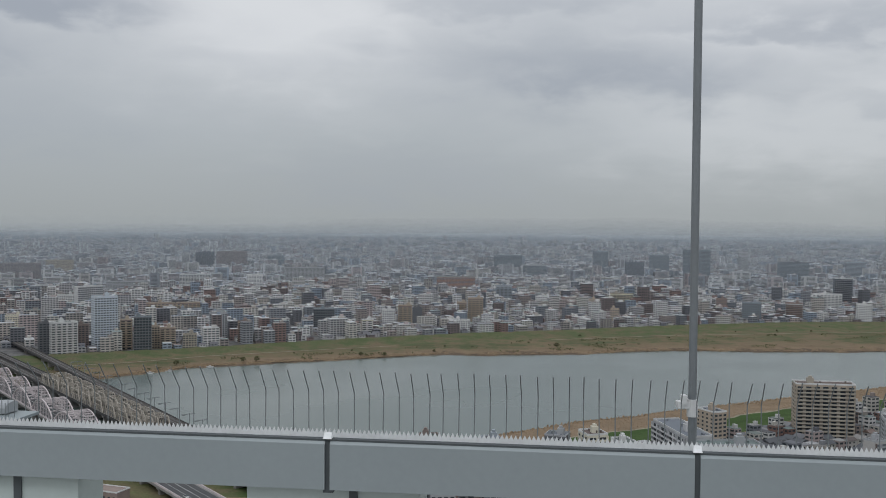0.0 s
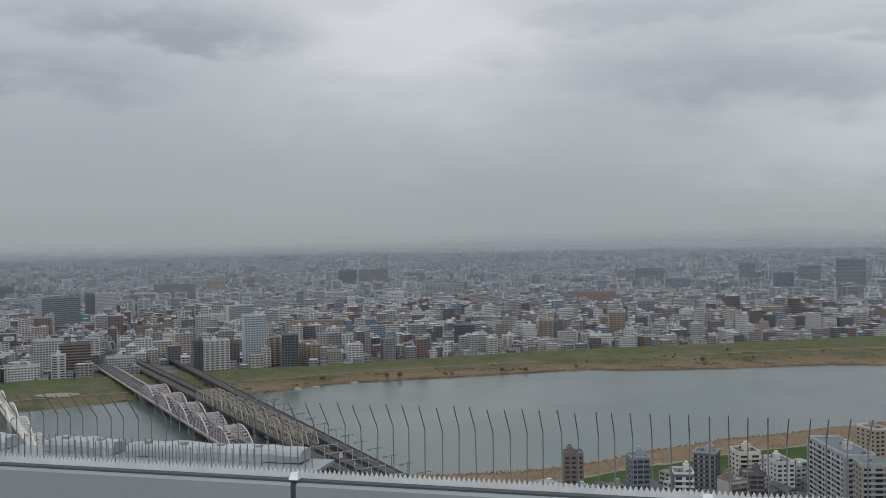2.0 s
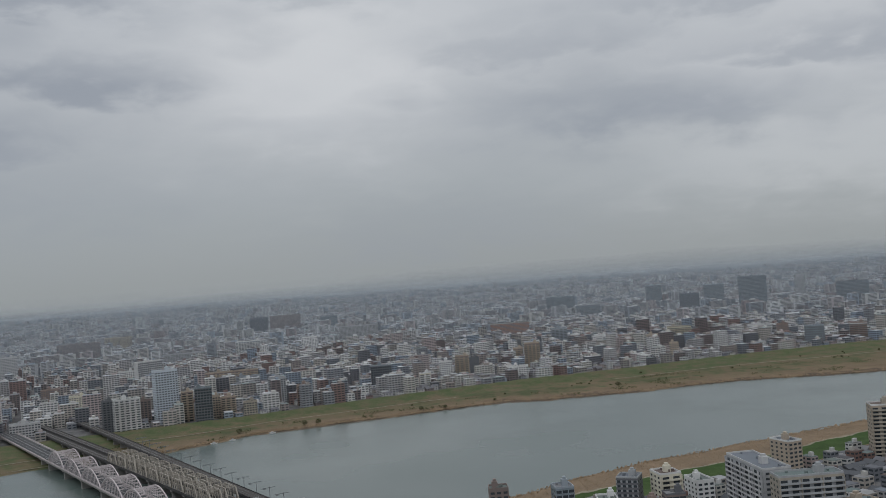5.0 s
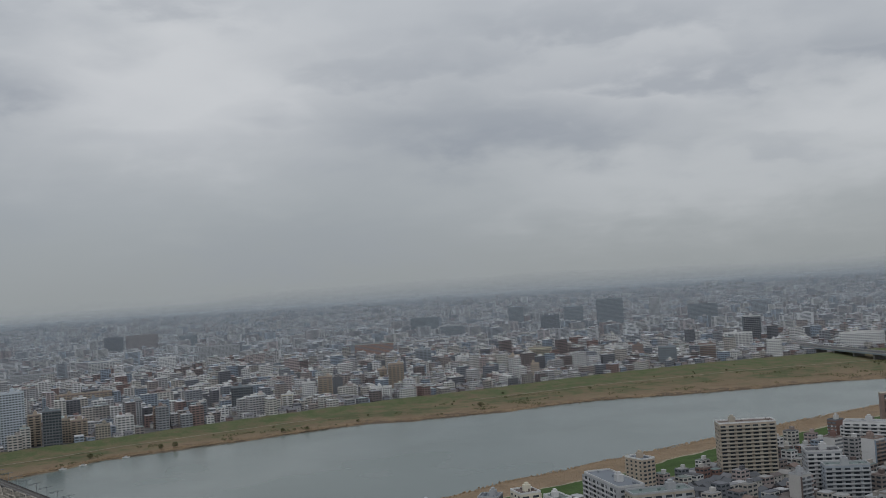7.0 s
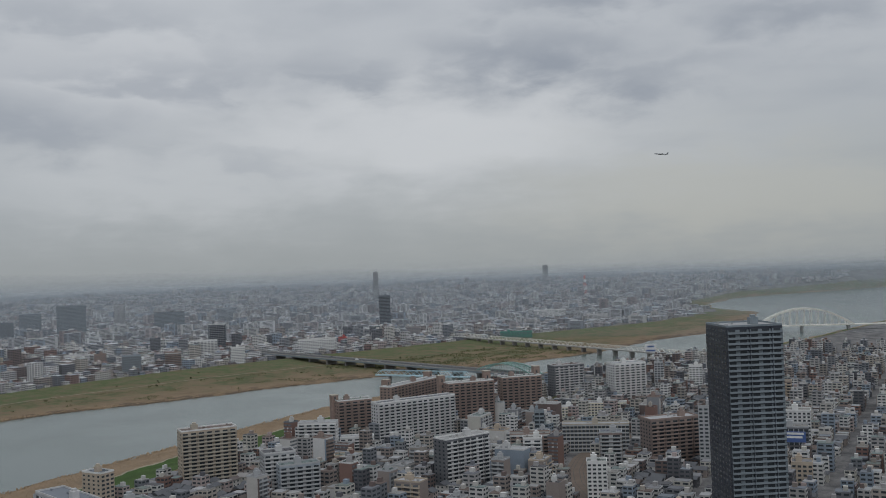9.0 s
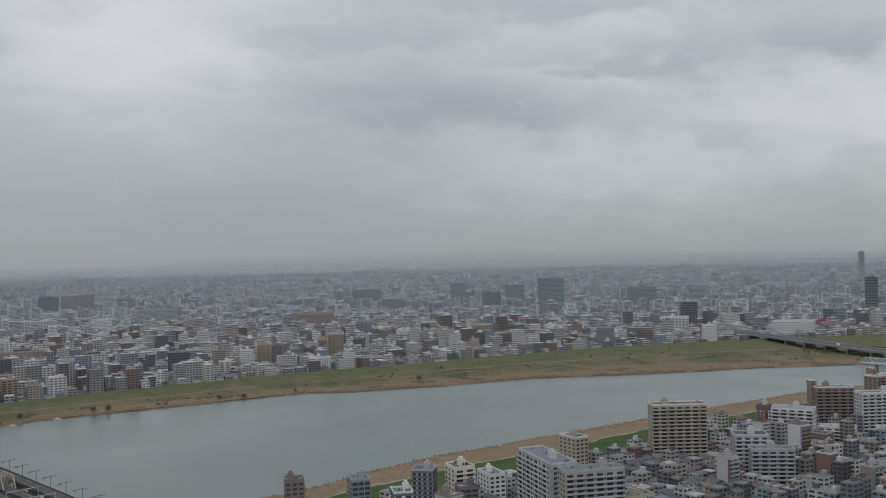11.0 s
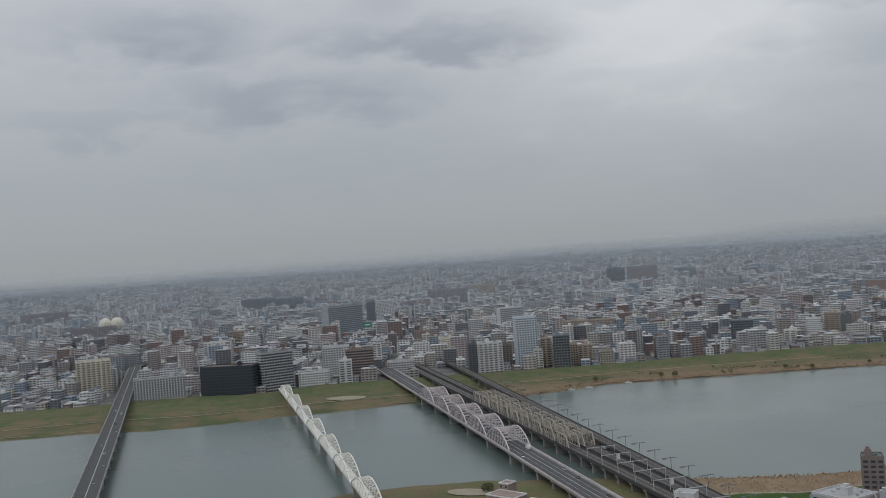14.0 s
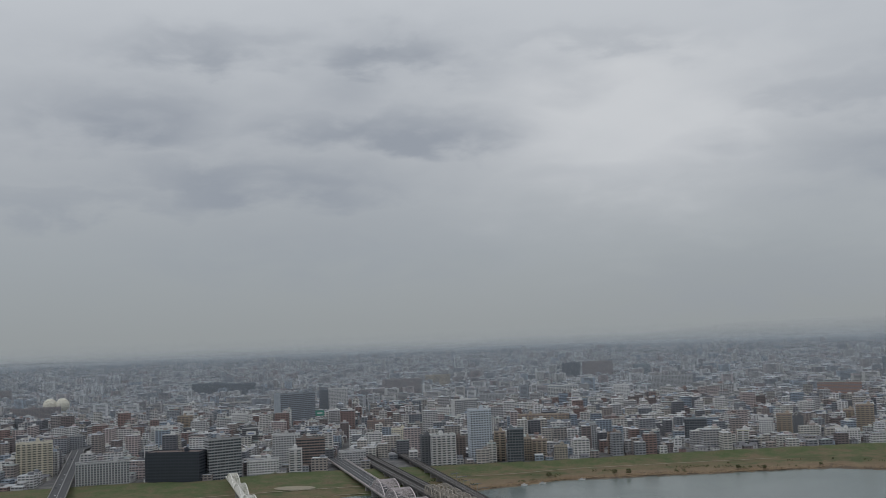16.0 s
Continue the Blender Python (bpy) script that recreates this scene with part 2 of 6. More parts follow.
def build_ground():
    m, nt, b = material("river_bank_ground", 0.95)
    v = where(nt)
    a = nt.nodes.new("ShaderNodeAttribute")
    a.attribute_name = "zone"
    n0 = noise_node(nt, v, 0.012, 5, 0.6)
    n1 = noise_node(nt, v, 0.05, 5, 0.65)
    n2 = noise_node(nt, v, 0.5, 4, 0.7)
    wob = mth(nt, "ADD", mth(nt, "MULTIPLY", mth(nt, "SUBTRACT", n0, 0.5), 0.55), mth(nt, "MULTIPLY", mth(nt, "SUBTRACT", n1, 0.5), 0.45))
    z = mth(nt, "ADD", a.outputs["Fac"], wob)
    # far side: zone runs 0 at the water to 1 on the levee; 2 is built-up land; near side runs from 4 at the water to 5
    mud, reed, dry, olive, grass = (0.13, 0.10, 0.075), (0.225, 0.165, 0.11), (0.19, 0.15, 0.09), (0.125, 0.118, 0.06), (0.10, 0.118, 0.05)
    mixed = steps(nt, mth(nt, "ADD", mth(nt, "MULTIPLY", n1, 0.6), mth(nt, "MULTIPLY", n0, 0.4)), [(0.40, (0.195, 0.150, 0.098)), (0.49, (0.15, 0.130, 0.076)), (0.57, (0.082, 0.095, 0.048))])
    edge = steps(nt, z, [(0.0, mud), (0.06, (0.205, 0.152, 0.10)), (0.30, (0.195, 0.147, 0.097))])
    turf = steps(nt, n1, [(0.38, (0.16, 0.140, 0.085)), (0.5, (0.112, 0.122, 0.064)), (0.62, (0.075, 0.098, 0.045))])
    far = mixc(nt, steps(nt, z, [(0.14, 0.0), (0.36, 1.0)]), edge, mixed)
    far = mixc(nt, steps(nt, z, [(0.62, 0.0), (0.80, 1.0)]), far, turf)
    za = mth(nt, "ADD", mth(nt, "SUBTRACT", a.outputs["Fac"], 4.0), mth(nt, "MULTIPLY", wob, 0.22))
    near = steps(nt, za, [(0.0, mud), (0.04, reed), (0.455, (0.235, 0.175, 0.12)), (0.475, (0.29, 0.265, 0.20)), (0.49, (0.29, 0.265, 0.20)), (0.50, (0.052, 0.09, 0.028)), (1.0, (0.064, 0.098, 0.036))])
    place = nt.nodes.new("ShaderNodeSeparateXYZ")
    link(nt, v, place.inputs[0])
    west = steps(nt, mth(nt, "ADD", mth(nt, "DIVIDE", mth(nt, "ADD", place.outputs[0], 250.0), 200.0), mth(nt, "MULTIPLY", wob, 0.5)), [(0.50, 1.0), (0.62, 0.0)])
    dry_bank = steps(nt, mth(nt, "ADD", mth(nt, "MULTIPLY", n1, 0.5), mth(nt, "MULTIPLY", n0, 0.5)), [(0.38, (0.185, 0.145, 0.095)), (0.50, (0.135, 0.125, 0.068)), (0.60, (0.098, 0.115, 0.050))])
    near = mixc(nt, west, near, dry_bank)
    grey = steps(nt, n1, [(0.3, (0.10, 0.10, 0.105)), (0.7, (0.20, 0.195, 0.19))])
    t1 = mth(nt, "GREATER_THAN", a.outputs["Fac"], 1.5)
    t2 = mth(nt, "GREATER_THAN", a.outputs["Fac"], 3.5)
    col = mixc(nt, t1, far, grey)
    col = mixc(nt, t2, col, near)
    tone = steps(nt, mth(nt, "ADD", mth(nt, "MULTIPLY", n1, 0.5), mth(nt, "MULTIPLY", n2, 0.5)), [(0.32, 0.55), (0.66, 1.22)])
    n = nt.nodes.new("ShaderNodeMix")
    n.data_type, n.blend_type = "RGBA", "MULTIPLY"
    n.inputs[0].default_value = 1.0
    link(nt, col, n.inputs[6])
    link(nt, tone, n.inputs[7])
    link(nt, n.outputs[2], b.inputs["Base Color"])
    b.inputs["Specular IOR Level"].default_value = 0.1
    bump(nt, b, n2, 0.5, 0.4)
    return m


M["ground"] = build_ground()


def build_water():
    m, nt, b = material("river_water", 0.22)
    v = where(nt)
    link(nt, steps(nt, noise_node(nt, v, 0.004, 3, 0.5), [(0.3, (0.098, 0.126, 0.118)), (0.7, (0.112, 0.142, 0.132))]), b.inputs["Base Color"])
    b.inputs["IOR"].default_value = 1.33
    link(nt, steps(nt, noise_node(nt, v, 0.008, 3, 0.5), [(0.35, 0.20), (0.65, 0.27)]), b.inputs["Roughness"])
    k = mth(nt, "ADD", mth(nt, "MULTIPLY", noise_node(nt, v, 0.5, 2, 0.5), 0.5), mth(nt, "MULTIPLY", noise_node(nt, v, 0.16, 2), 0.4))
    bump(nt, b, k, 0.06, 0.12)
    return m


M["water"] = build_water()
M["coping"] = worn("grey_painted_metal", (0.275, 0.31, 0.32), 0.45, 0.0, 1.2, 30.0, 0.08)
M["coping_dark"] = worn("joint_rubber", (0.07, 0.08, 0.085), 0.7, 0.0, 1.2, 30.0, 0.15)
M["spike"] = worn("spike_strip_plastic", (0.74, 0.75, 0.75), 0.5, 0.0, 3.0, 60.0, 0.2)
M["rod"] = worn("galvanised_rod", (0.23, 0.245, 0.25), 0.45, 0.3, 4.0, 80.0, 0.25)
M["mast"] = worn("grey_mast_metal", (0.21, 0.225, 0.235), 0.4, 0.3, 2.0, 50.0, 0.15)
M["pale"] = worn("pale_panel", (0.46, 0.52, 0.50), 0.5, 0.0, 1.0, 30.0, 0.1)
M["wrap"] = worn("white_plastic_sheet", (0.40, 0.42, 0.435), 0.35, 0.0, 3.0, 18.0, 0.30, 0.01)

# ---- mesh helpers ----
class Shape:
    """Collects boxes and quads for one mesh."""
    def __init__(self):
        self.v, self.f, self.m = [], [], []

    def hexa(self, pts, mat=0):
        n = len(self.v)
        self.v += [tuple(p) for p in pts]
        self.f += [(n, n + 3, n + 2, n + 1), (n + 4, n + 5, n + 6, n + 7), (n, n + 1, n + 5, n + 4), (n + 1, n + 2, n + 6, n + 5), (n + 2, n + 3, n + 7, n + 6), (n + 3, n, n + 4, n + 7)]
        self.m += [mat] * 6
        return self

    def box(self, x0, x1, y0, y1, z0, z1, mat=0):
        return self.hexa([(x0, y0, z0), (x1, y0, z0), (x1, y1, z0), (x0, y1, z0), (x0, y0, z1), (x1, y0, z1), (x1, y1, z1), (x0, y1, z1)], mat)

    def turned(self, cx, cy, w, d, z0, z1, c, s, mat=0):
        q = [(cx + a * w / 2 * c - b * d / 2 * s, cy + a * w / 2 * s + b * d / 2 * c) for a, b in ((-1, -1), (1, -1), (1, 1), (-1, 1))]
        return self.hexa([(x, y, z0) for x, y in q] + [(x, y, z1) for x, y in q], mat)

    def beam(self, a, b, w, h=None, mat=0):
        """A square bar from a to b."""
        a, b = Vector(a), Vector(b)
        d = (b - a).normalized()
        side = d.cross(Vector((0, 0, 1)))
        side = Vector((1, 0, 0)) if side.length < 1e-4 else side.normalized()
        top = side.cross(d)
        s, t = side * (w / 2), top * ((h or w) / 2)
        return self.hexa([a - s - t, a + s - t, b + s - t, b - s - t, a - s + t, a + s + t, b + s + t, b - s + t], mat)

    def quad(self, p, mat=0):
        n = len(self.v)
        self.v += [tuple(q) for q in p]
        self.f.append((n, n + 1, n + 2, n + 3))
        self.m.append(mat)
        return self

    def tube(self, a, b, r0, r1=None, n=8, mat=0):
        a, b = Vector(a), Vector(b)
        d = (b - a).normalized()
        side = d.cross(Vector((0, 0, 1)))
        side = Vector((1, 0, 0)) if side.length < 1e-4 else side.normalized()
        top = side.cross(d)
        k = len(self.v)
        for p, r in ((a, r0), (b, r0 if r1 is None else r1)):
            for i in range(n):
                w = 2 * math.pi * i / n
                self.v.append(tuple(p + side * (r * math.cos(w)) + top * (r * math.sin(w))))
        for i in range(n):
            j = (i + 1) % n
            self.f.append((k + i, k + j, k + n + j, k + n + i))
            self.m.append(mat)
        self.f += [tuple(range(k + n - 1, k - 1, -1)), tuple(range(k + n, k + 2 * n))]
        self.m += [mat, mat]
        return self

    def mesh(self, name, mats):
        me = bpy.data.meshes.new(name)
        me.from_pydata(self.v, [], self.f)
        for m in (mats if isinstance(mats, (list, tuple)) else [mats]):
            me.materials.append(m)
        me.polygons.foreach_set("material_index", self.m)
        me.update()
        return me


def part(name, shape, mats, parent, label="", m=None):
    me = shape if isinstance(shape, bpy.types.Mesh) else shape.mesh(name, mats)
    ob = new(name, me)
    ob.parent = parent
    if m is not None:
        ob.matrix_basis = m
    return tagged(ob, label)


def thing(name, label, category, m, group="", kind=""):
    ob = new(name)
    ob.matrix_basis = m
    return tagged(ob, label, category, group, kind)


# ---- the lie of the land: lines across the view, as (x, y) ----
def line(*p):
    xs, ys = [q[0] for q in p], [q[1] for q in p]
    return lambda x: np.interp(x, xs, ys)


near_water = line((-5000, -2100), (-900, 260), (-500, 520), (-331, 632), (-274, 672), (-113, 694), (-74, 702), (-13, 724), (44, 779), (113, 831), (152, 850), (255, 910),
                  (339, 953), (460, 1018), (600, 1088), (760, 1110), (980, 1130), (1200, 1120), (1450, 1109), (1626, 1149), (2000, 1250), (3000, 1500), (5000, 2000))
far_water = line((-5000, -1300), (-1200, 520), (-836, 766), (-754, 808), (-664, 842), (-578, 914), (-475, 980), (-358, 1033), (-282, 1115), (-183, 1157), (-95, 1194),
                 (-18, 1227), (10, 1240), (52, 1228), (135, 1242), (301, 1283), (454, 1281), (631, 1296), (768, 1287), (980, 1265), (1200, 1275), (1459, 1370), (1620, 1376), (2072, 1612), (2217, 1705), (2310, 1950), (2533, 2140), (2896, 2285), (3209, 2260), (5000, 2110))
levee = line((-5000, -1100), (-1300, 660), (-968, 882), (-864, 935), (-770, 996), (-700, 1008), (-640, 1080), (-442, 1172), (-271, 1254), (-134, 1331), (39, 1411), (159, 1449),
             (360, 1534), (565, 1593), (787, 1614), (1200, 1640), (1500, 1650), (1750, 1650), (2000, 1730), (2217, 1840), (2310, 2010), (2533, 2195), (2896, 2340), (3209, 2310), (5000, 2160))
town_edge = line((-5000, -2300), (-600, 300), (-400, 440), (-300, 520), (-200, 570), (-100, 590), (-58, 605), (7, 648), (132, 722), (227, 768), (304, 832), (500, 915),
                 (640, 985), (800, 1035), (1300, 1072), (1450, 1085), (1626, 1120), (2000, 1220), (3000, 1450), (5000, 1940))
R0, R1 = 3000.0, 4900.0


def true_far(r):
    k = np.maximum(r - R0, 0.0)
    return r + 1.6 * k * k / (R1 - R0)


def land_height(x, y):
    """Height of the built-up land: flat, then slowly rising towards the hills."""
    r = np.hypot(x, y)
    return 3.0 + np.where(r > R0, 170.0 * (1 - r / true_far(r)), 0.0)


def build_land():
    xs = np.unique(np.concatenate([np.arange(-4950, -1100, 110), np.arange(-1100, 1500, 9), np.arange(1500, 2400, 30), np.arange(2400, 4951, 110)]))
    ys = np.unique(np.concatenate([np.arange(-4950, 300, 250), np.arange(300, 480, 20), np.arange(480, 1700, 6.5), np.arange(1700, 2400, 40), np.arange(2400, 4951, 110)]))
    X, Y = np.meshgrid(xs, ys)
    wob = np.array([[noise.noise(Vector((x * 0.02, y * 0.02, 0))) * 9 + noise.noise(Vector((x * 0.09, y * 0.09, 3))) * 4 for x in xs] for y in ys])
    yn, yf, yl, yt = near_water(X), far_water(X), levee(X), town_edge(X)
    Yw = Y + wob
    zone = np.full(X.shape, 2.0)
    Zh = land_height(X, Y)
    fz = np.clip((Yw - yf) / np.maximum(yl - yf, 1), -1, 1)
    nz = np.clip((yn - Yw) / np.maximum(yn - yt, 1), -1, 1)
    fz = np.where(X < -420, 0.42 + 0.58 * fz, fz)
    nz = np.where(X < -150, 0.36 + 0.64 * nz, nz)
    river = (Yw > yn) & (Yw < yf)
    far = (Yw >= yf) & (Y < yl + 6)
    near = (Yw <= yn) & (Y > yt)
    zone[far] = fz[far]
    zone[near] = 4 + nz[near]
    zone[river] = np.where((Yw - yn) < (yf - Yw), np.where(X < -150, 4.36, 4.0), np.where(X < -420, 0.42, 0.0))[river]
    bank = np.minimum(np.abs(Yw - yf), np.abs(Yw - yn))
    Zh = np.where(river, -np.minimum(2.5, bank * 0.15), Zh)
    Zf = np.minimum(2.2, 0.5 + bank * 0.12) + np.clip((fz - 0.72) / 0.28, 0, 1) * 4.5
    Zn = np.minimum(2.2, 0.5 + bank * 0.12) + np.clip((nz - 0.55) / 0.45, 0, 1) * 2.0
    Zh = np.where(far, Zf + wob * 0.03, Zh)
    Zh = np.where(near, Zn + wob * 0.03, Zh)
    H, W = X.shape
    me = bpy.data.meshes.new("ground")
    V = np.stack([X, Y, Zh], -1).reshape(-1, 3)
    i = np.arange(H * W).reshape(H, W)
    F = np.stack([i[:-1, :-1], i[:-1, 1:], i[1:, 1:], i[1:, :-1]], -1).reshape(-1, 4)
    me.from_pydata(V.tolist(), [], F.tolist())
    at = me.attributes.new("zone", "FLOAT", "POINT")
    at.data.foreach_set("value", zone.ravel().astype(np.float32))
    me.materials.append(M["ground"])
    me.polygons.foreach_set("use_smooth", [True] * len(me.polygons))
    tagged(new("ground", me), "flat river plain with grassy levees and dry reed banks", "ground", kind="structure")


build_land()
tagged(new("water", Shape().quad([(-4900, -3000, 0), (4900, -3000, 0), (4900, 4500, 0), (-4900, 4500, 0)]).mesh("water", M["water"])),
       "broad grey-green river with faint ripples", "river", kind="structure")


def build_backdrop():
    """Dim hill line beyond the last houses, with haze painted into glow and fade."""
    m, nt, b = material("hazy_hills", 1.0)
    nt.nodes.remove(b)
    # hills emit a flat haze grey instead of taking light
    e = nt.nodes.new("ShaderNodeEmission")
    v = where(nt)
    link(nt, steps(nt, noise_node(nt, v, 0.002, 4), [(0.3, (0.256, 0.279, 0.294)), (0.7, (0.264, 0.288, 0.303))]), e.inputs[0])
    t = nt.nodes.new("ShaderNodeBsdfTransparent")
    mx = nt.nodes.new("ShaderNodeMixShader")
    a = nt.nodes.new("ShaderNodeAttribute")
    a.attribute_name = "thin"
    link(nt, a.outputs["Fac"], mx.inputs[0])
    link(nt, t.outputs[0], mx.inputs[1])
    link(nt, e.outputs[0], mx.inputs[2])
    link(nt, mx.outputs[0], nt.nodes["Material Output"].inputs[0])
    v, f, thin = [], [], []
    n = 240
    for i in range(n + 1):
        a = radians(-75 + 150 * i / n)
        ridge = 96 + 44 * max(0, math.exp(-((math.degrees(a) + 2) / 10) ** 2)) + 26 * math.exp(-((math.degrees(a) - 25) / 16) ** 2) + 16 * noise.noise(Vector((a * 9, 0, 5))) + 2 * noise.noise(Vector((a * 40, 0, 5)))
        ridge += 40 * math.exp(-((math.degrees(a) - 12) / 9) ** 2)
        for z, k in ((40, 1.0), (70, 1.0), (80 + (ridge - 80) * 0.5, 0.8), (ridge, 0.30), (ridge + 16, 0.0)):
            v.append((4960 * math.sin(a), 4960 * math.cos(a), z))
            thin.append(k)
    for i in range(n):
        for j in range(4):
            f.append((i * 5 + j, i * 5 + 5 + j, i * 5 + 6 + j, i * 5 + 1 + j))
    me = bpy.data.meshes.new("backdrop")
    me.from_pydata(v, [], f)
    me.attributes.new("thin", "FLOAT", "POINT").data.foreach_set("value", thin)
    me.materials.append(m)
    tagged(new("backdrop", me), "dim grey hills with haze painted into their glow", "hills", kind="structure")


build_backdrop()


def build_haze_sheets():
    """Translucent sheets added to stand in for haze over the farther town."""
    m, nt, b = material("haze_film", 1.0)
    nt.nodes.remove(b)
    d, tr, t = nt.nodes.new("ShaderNodeBsdfDiffuse"), nt.nodes.new("ShaderNodeBsdfTranslucent"), nt.nodes.new("ShaderNodeBsdfTransparent")
    for n in (d, tr):
        n.inputs[0].default_value = (0.50, 0.56, 0.61, 1)
    both, mx = nt.nodes.new("ShaderNodeMixShader"), nt.nodes.new("ShaderNodeMixShader")
    both.inputs[0].default_value = 0.5
    link(nt, d.outputs[0], both.inputs[1])
    link(nt, tr.outputs[0], both.inputs[2])
    a = nt.nodes.new("ShaderNodeAttribute")
    a.attribute_name = "thin"
    link(nt, a.outputs["Fac"], mx.inputs[0])
    link(nt, t.outputs[0], mx.inputs[1])
    link(nt, both.outputs[0], mx.inputs[2])
    link(nt, mx.outputs[0], nt.nodes["Material Output"].inputs[0])
    for r, low, high, k in ((2060, 10, 116, 0.09), (2640, 15, 114, 0.12), (3320, 20, 112, 0.16), (3800, 40, 112, 0.17), (4250, 50, 110, 0.28), (4650, 55, 104, 0.46)):
        v, f, thin = [], [], []
        for i in range(61):
            w = radians(-66 + 132 * i / 60)
            for z, q in ((low - 30, 1.0), (low + (high - low) * 0.55, 1.0), (high, 0.45), (high + 25, 0.1), (high + 60, 0.0)):
                v.append((r * math.sin(w), r * math.cos(w), z))
                thin.append(k * q)
        for i in range(60):
            for j in range(4):
                f.append((i * 5 + j, i * 5 + 5 + j, i * 5 + 6 + j, i * 5 + 1 + j))
        me = bpy.data.meshes.new("mist")
        me.from_pydata(v, [], f)
        me.attributes.new("thin", "FLOAT", "POINT").data.foreach_set("value", thin)
        me.materials.append(m)
        tagged(new("backdrop_haze_sheet", me), "thin grey sheet standing in for haze over the far town", "mist", kind="structure")


build_haze_sheets()

# ---- buildings ----
TAKEN = {}
CELL = 80.0


def occupy(x, y, r):
    TAKEN.setdefault((int(x // CELL), int(y // CELL)), []).append((x, y, r))


def is_free(x, y, r):
    i, j = int(x // CELL), int(y // CELL)
    for p in (i - 1, i, i + 1):
        for q in (j - 1, j, j + 1):
            for a, b, c in TAKEN.get((p, q), ()):
                if (x - a) ** 2 + (y - b) ** 2 < (r + c) ** 2:
                    return False
    return True


def block(name, label, x, y, w, d, floors, yaw, wall="wall", accent=None, style="balcony", z=3.0, storey=2.95, group="", bays=None, cap=None, side=True):
    """A multi-storey building: walls, a roof with parapet and plant room, and a row of windows or a balcony for each storey."""
    h = floors * storey + 1.0
    top = thing(name, label, "building", pose(x, y, z, 0, 0, yaw), group)
    wm = M[wall]
    # far blocks get the glass that is paled for haze
    gm = M["glass"] if side or z < 4 and math.hypot(x, y) < 1500 else M["hazed_glass"]
    am = M[accent] if accent else wm
    core = Shape().box(-w / 2, w / 2, -d / 2, d / 2, -2.0, h)
    part("wall", core, wm, top)
    p = Shape()
    for a in ((-w / 2, w / 2, -d / 2, -d / 2 + 0.4), (-w / 2, w / 2, d / 2 - 0.4, d / 2), (-w / 2, -w / 2 + 0.4, -d / 2 + 0.4, d / 2 - 0.4), (w / 2 - 0.4, w / 2, -d / 2 + 0.4, d / 2 - 0.4)):
        p.box(*a, h + 0.004, h + 1.1)
    part("parapet", p, M[cap] if cap else am, top)
    roof = Shape().box(-w / 2 + 0.4, w / 2 - 0.4, -d / 2 + 0.4, d / 2 - 0.4, h + 0.01, h + 0.12)
    rnd = random.Random(int(x * 7 + y * 13))
    for _ in range(4):
        a, b = rnd.uniform(-w / 2 + 2, w / 2 - 3), rnd.uniform(-d / 2 + 1.5, d / 2 - 2.5)
        roof.box(a, a + rnd.uniform(0.8, 2), b, b + rnd.uniform(0.8, 1.6), h + 0.12, h + rnd.uniform(0.8, 1.8))
    part("roof", roof, M["roof"], top)
    if floors > 4:
        a = rnd.uniform(-w / 4, w / 4)
        pw, pd = min(5, w * 0.3), min(4, d * 0.4)
        part("plant_room", Shape().box(a - pw / 2, a + pw / 2, -pd / 2, pd / 2, h + 0.12, h + 4.2).box(a - pw / 4, a + pw / 4, -pd / 3, pd / 3, h + 4.2, h + 5.6), am, top)
    n = bays or max(2, int(w / 6.0))
    bw = w / n

    def windows(length, count, lo, hi, share):
        """One storey's windows: a connected strip of panes and the piers between them."""
        s = Shape()
        xs = []
        k = length / count
        for i in range(count):
            a = -length / 2 + i * k
            xs += [a, a + k * (1 - share) / 2, a + k * (1 + share) / 2]
        xs = [-length / 2 + 0.05] + xs[1:] + [length / 2 - 0.05]
        for i, a in enumerate(xs):
            s.v += [(a, -0.08, lo), (a, -0.08, hi)]
        for i in range(len(xs) - 1):
            s.f.append((2 * i, 2 * i + 2, 2 * i + 3, 2 * i + 1))
            s.m.append(1 if i % 3 == 1 else 0)
        return s

    def gallery(length):
        """A balcony: floor slab and solid front in one bent profile."""
        s = Shape()
        prof = [(0.0, -0.2), (-1.38, -0.2), (-1.38, storey * 0.34), (-1.26, storey * 0.34), (-1.26, 0.0), (0.0, 0.0)]
        for a in (-length / 2, length / 2):
            s.v += [(a, p, q) for p, q in prof]
        n = len(prof)
        s.f = [(i, (i + 1) % n, n + (i + 1) % n, n + i) for i in range(n)] + [(5, 4, 3, 2, 1, 0), (6, 7, 8, 9, 10, 11)]
        s.m = [0] * len(s.f)
        return s
    if style == "strip":
        front = windows(w, max(2, int(w / 3.2)), storey * 0.28, storey * 0.86, 0.86)
    elif style == "balcony":
        front = windows(w, n, storey * 0.06, storey * 0.74, 0.62)
    else:
        front = windows(w, max(2, int(w / 3.3)), storey * 0.28, storey * 0.78, 0.62)
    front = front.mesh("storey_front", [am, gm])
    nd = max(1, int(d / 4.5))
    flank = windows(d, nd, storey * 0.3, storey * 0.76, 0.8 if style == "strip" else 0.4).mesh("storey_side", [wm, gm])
    ledge = gallery(w * 0.985).mesh("balcony", am) if style == "balcony" else None
    if style == "balcony":
        for i in range(n + 1):
            a = -w / 2 * 0.985 + i * w * 0.985 / n
            if i % 2 == 0:
                part("party_wall", Shape().box(a - 0.12, a + 0.12, -d / 2 - 1.45, -d / 2 - 0.1, 0, h - 0.6), wm, top)
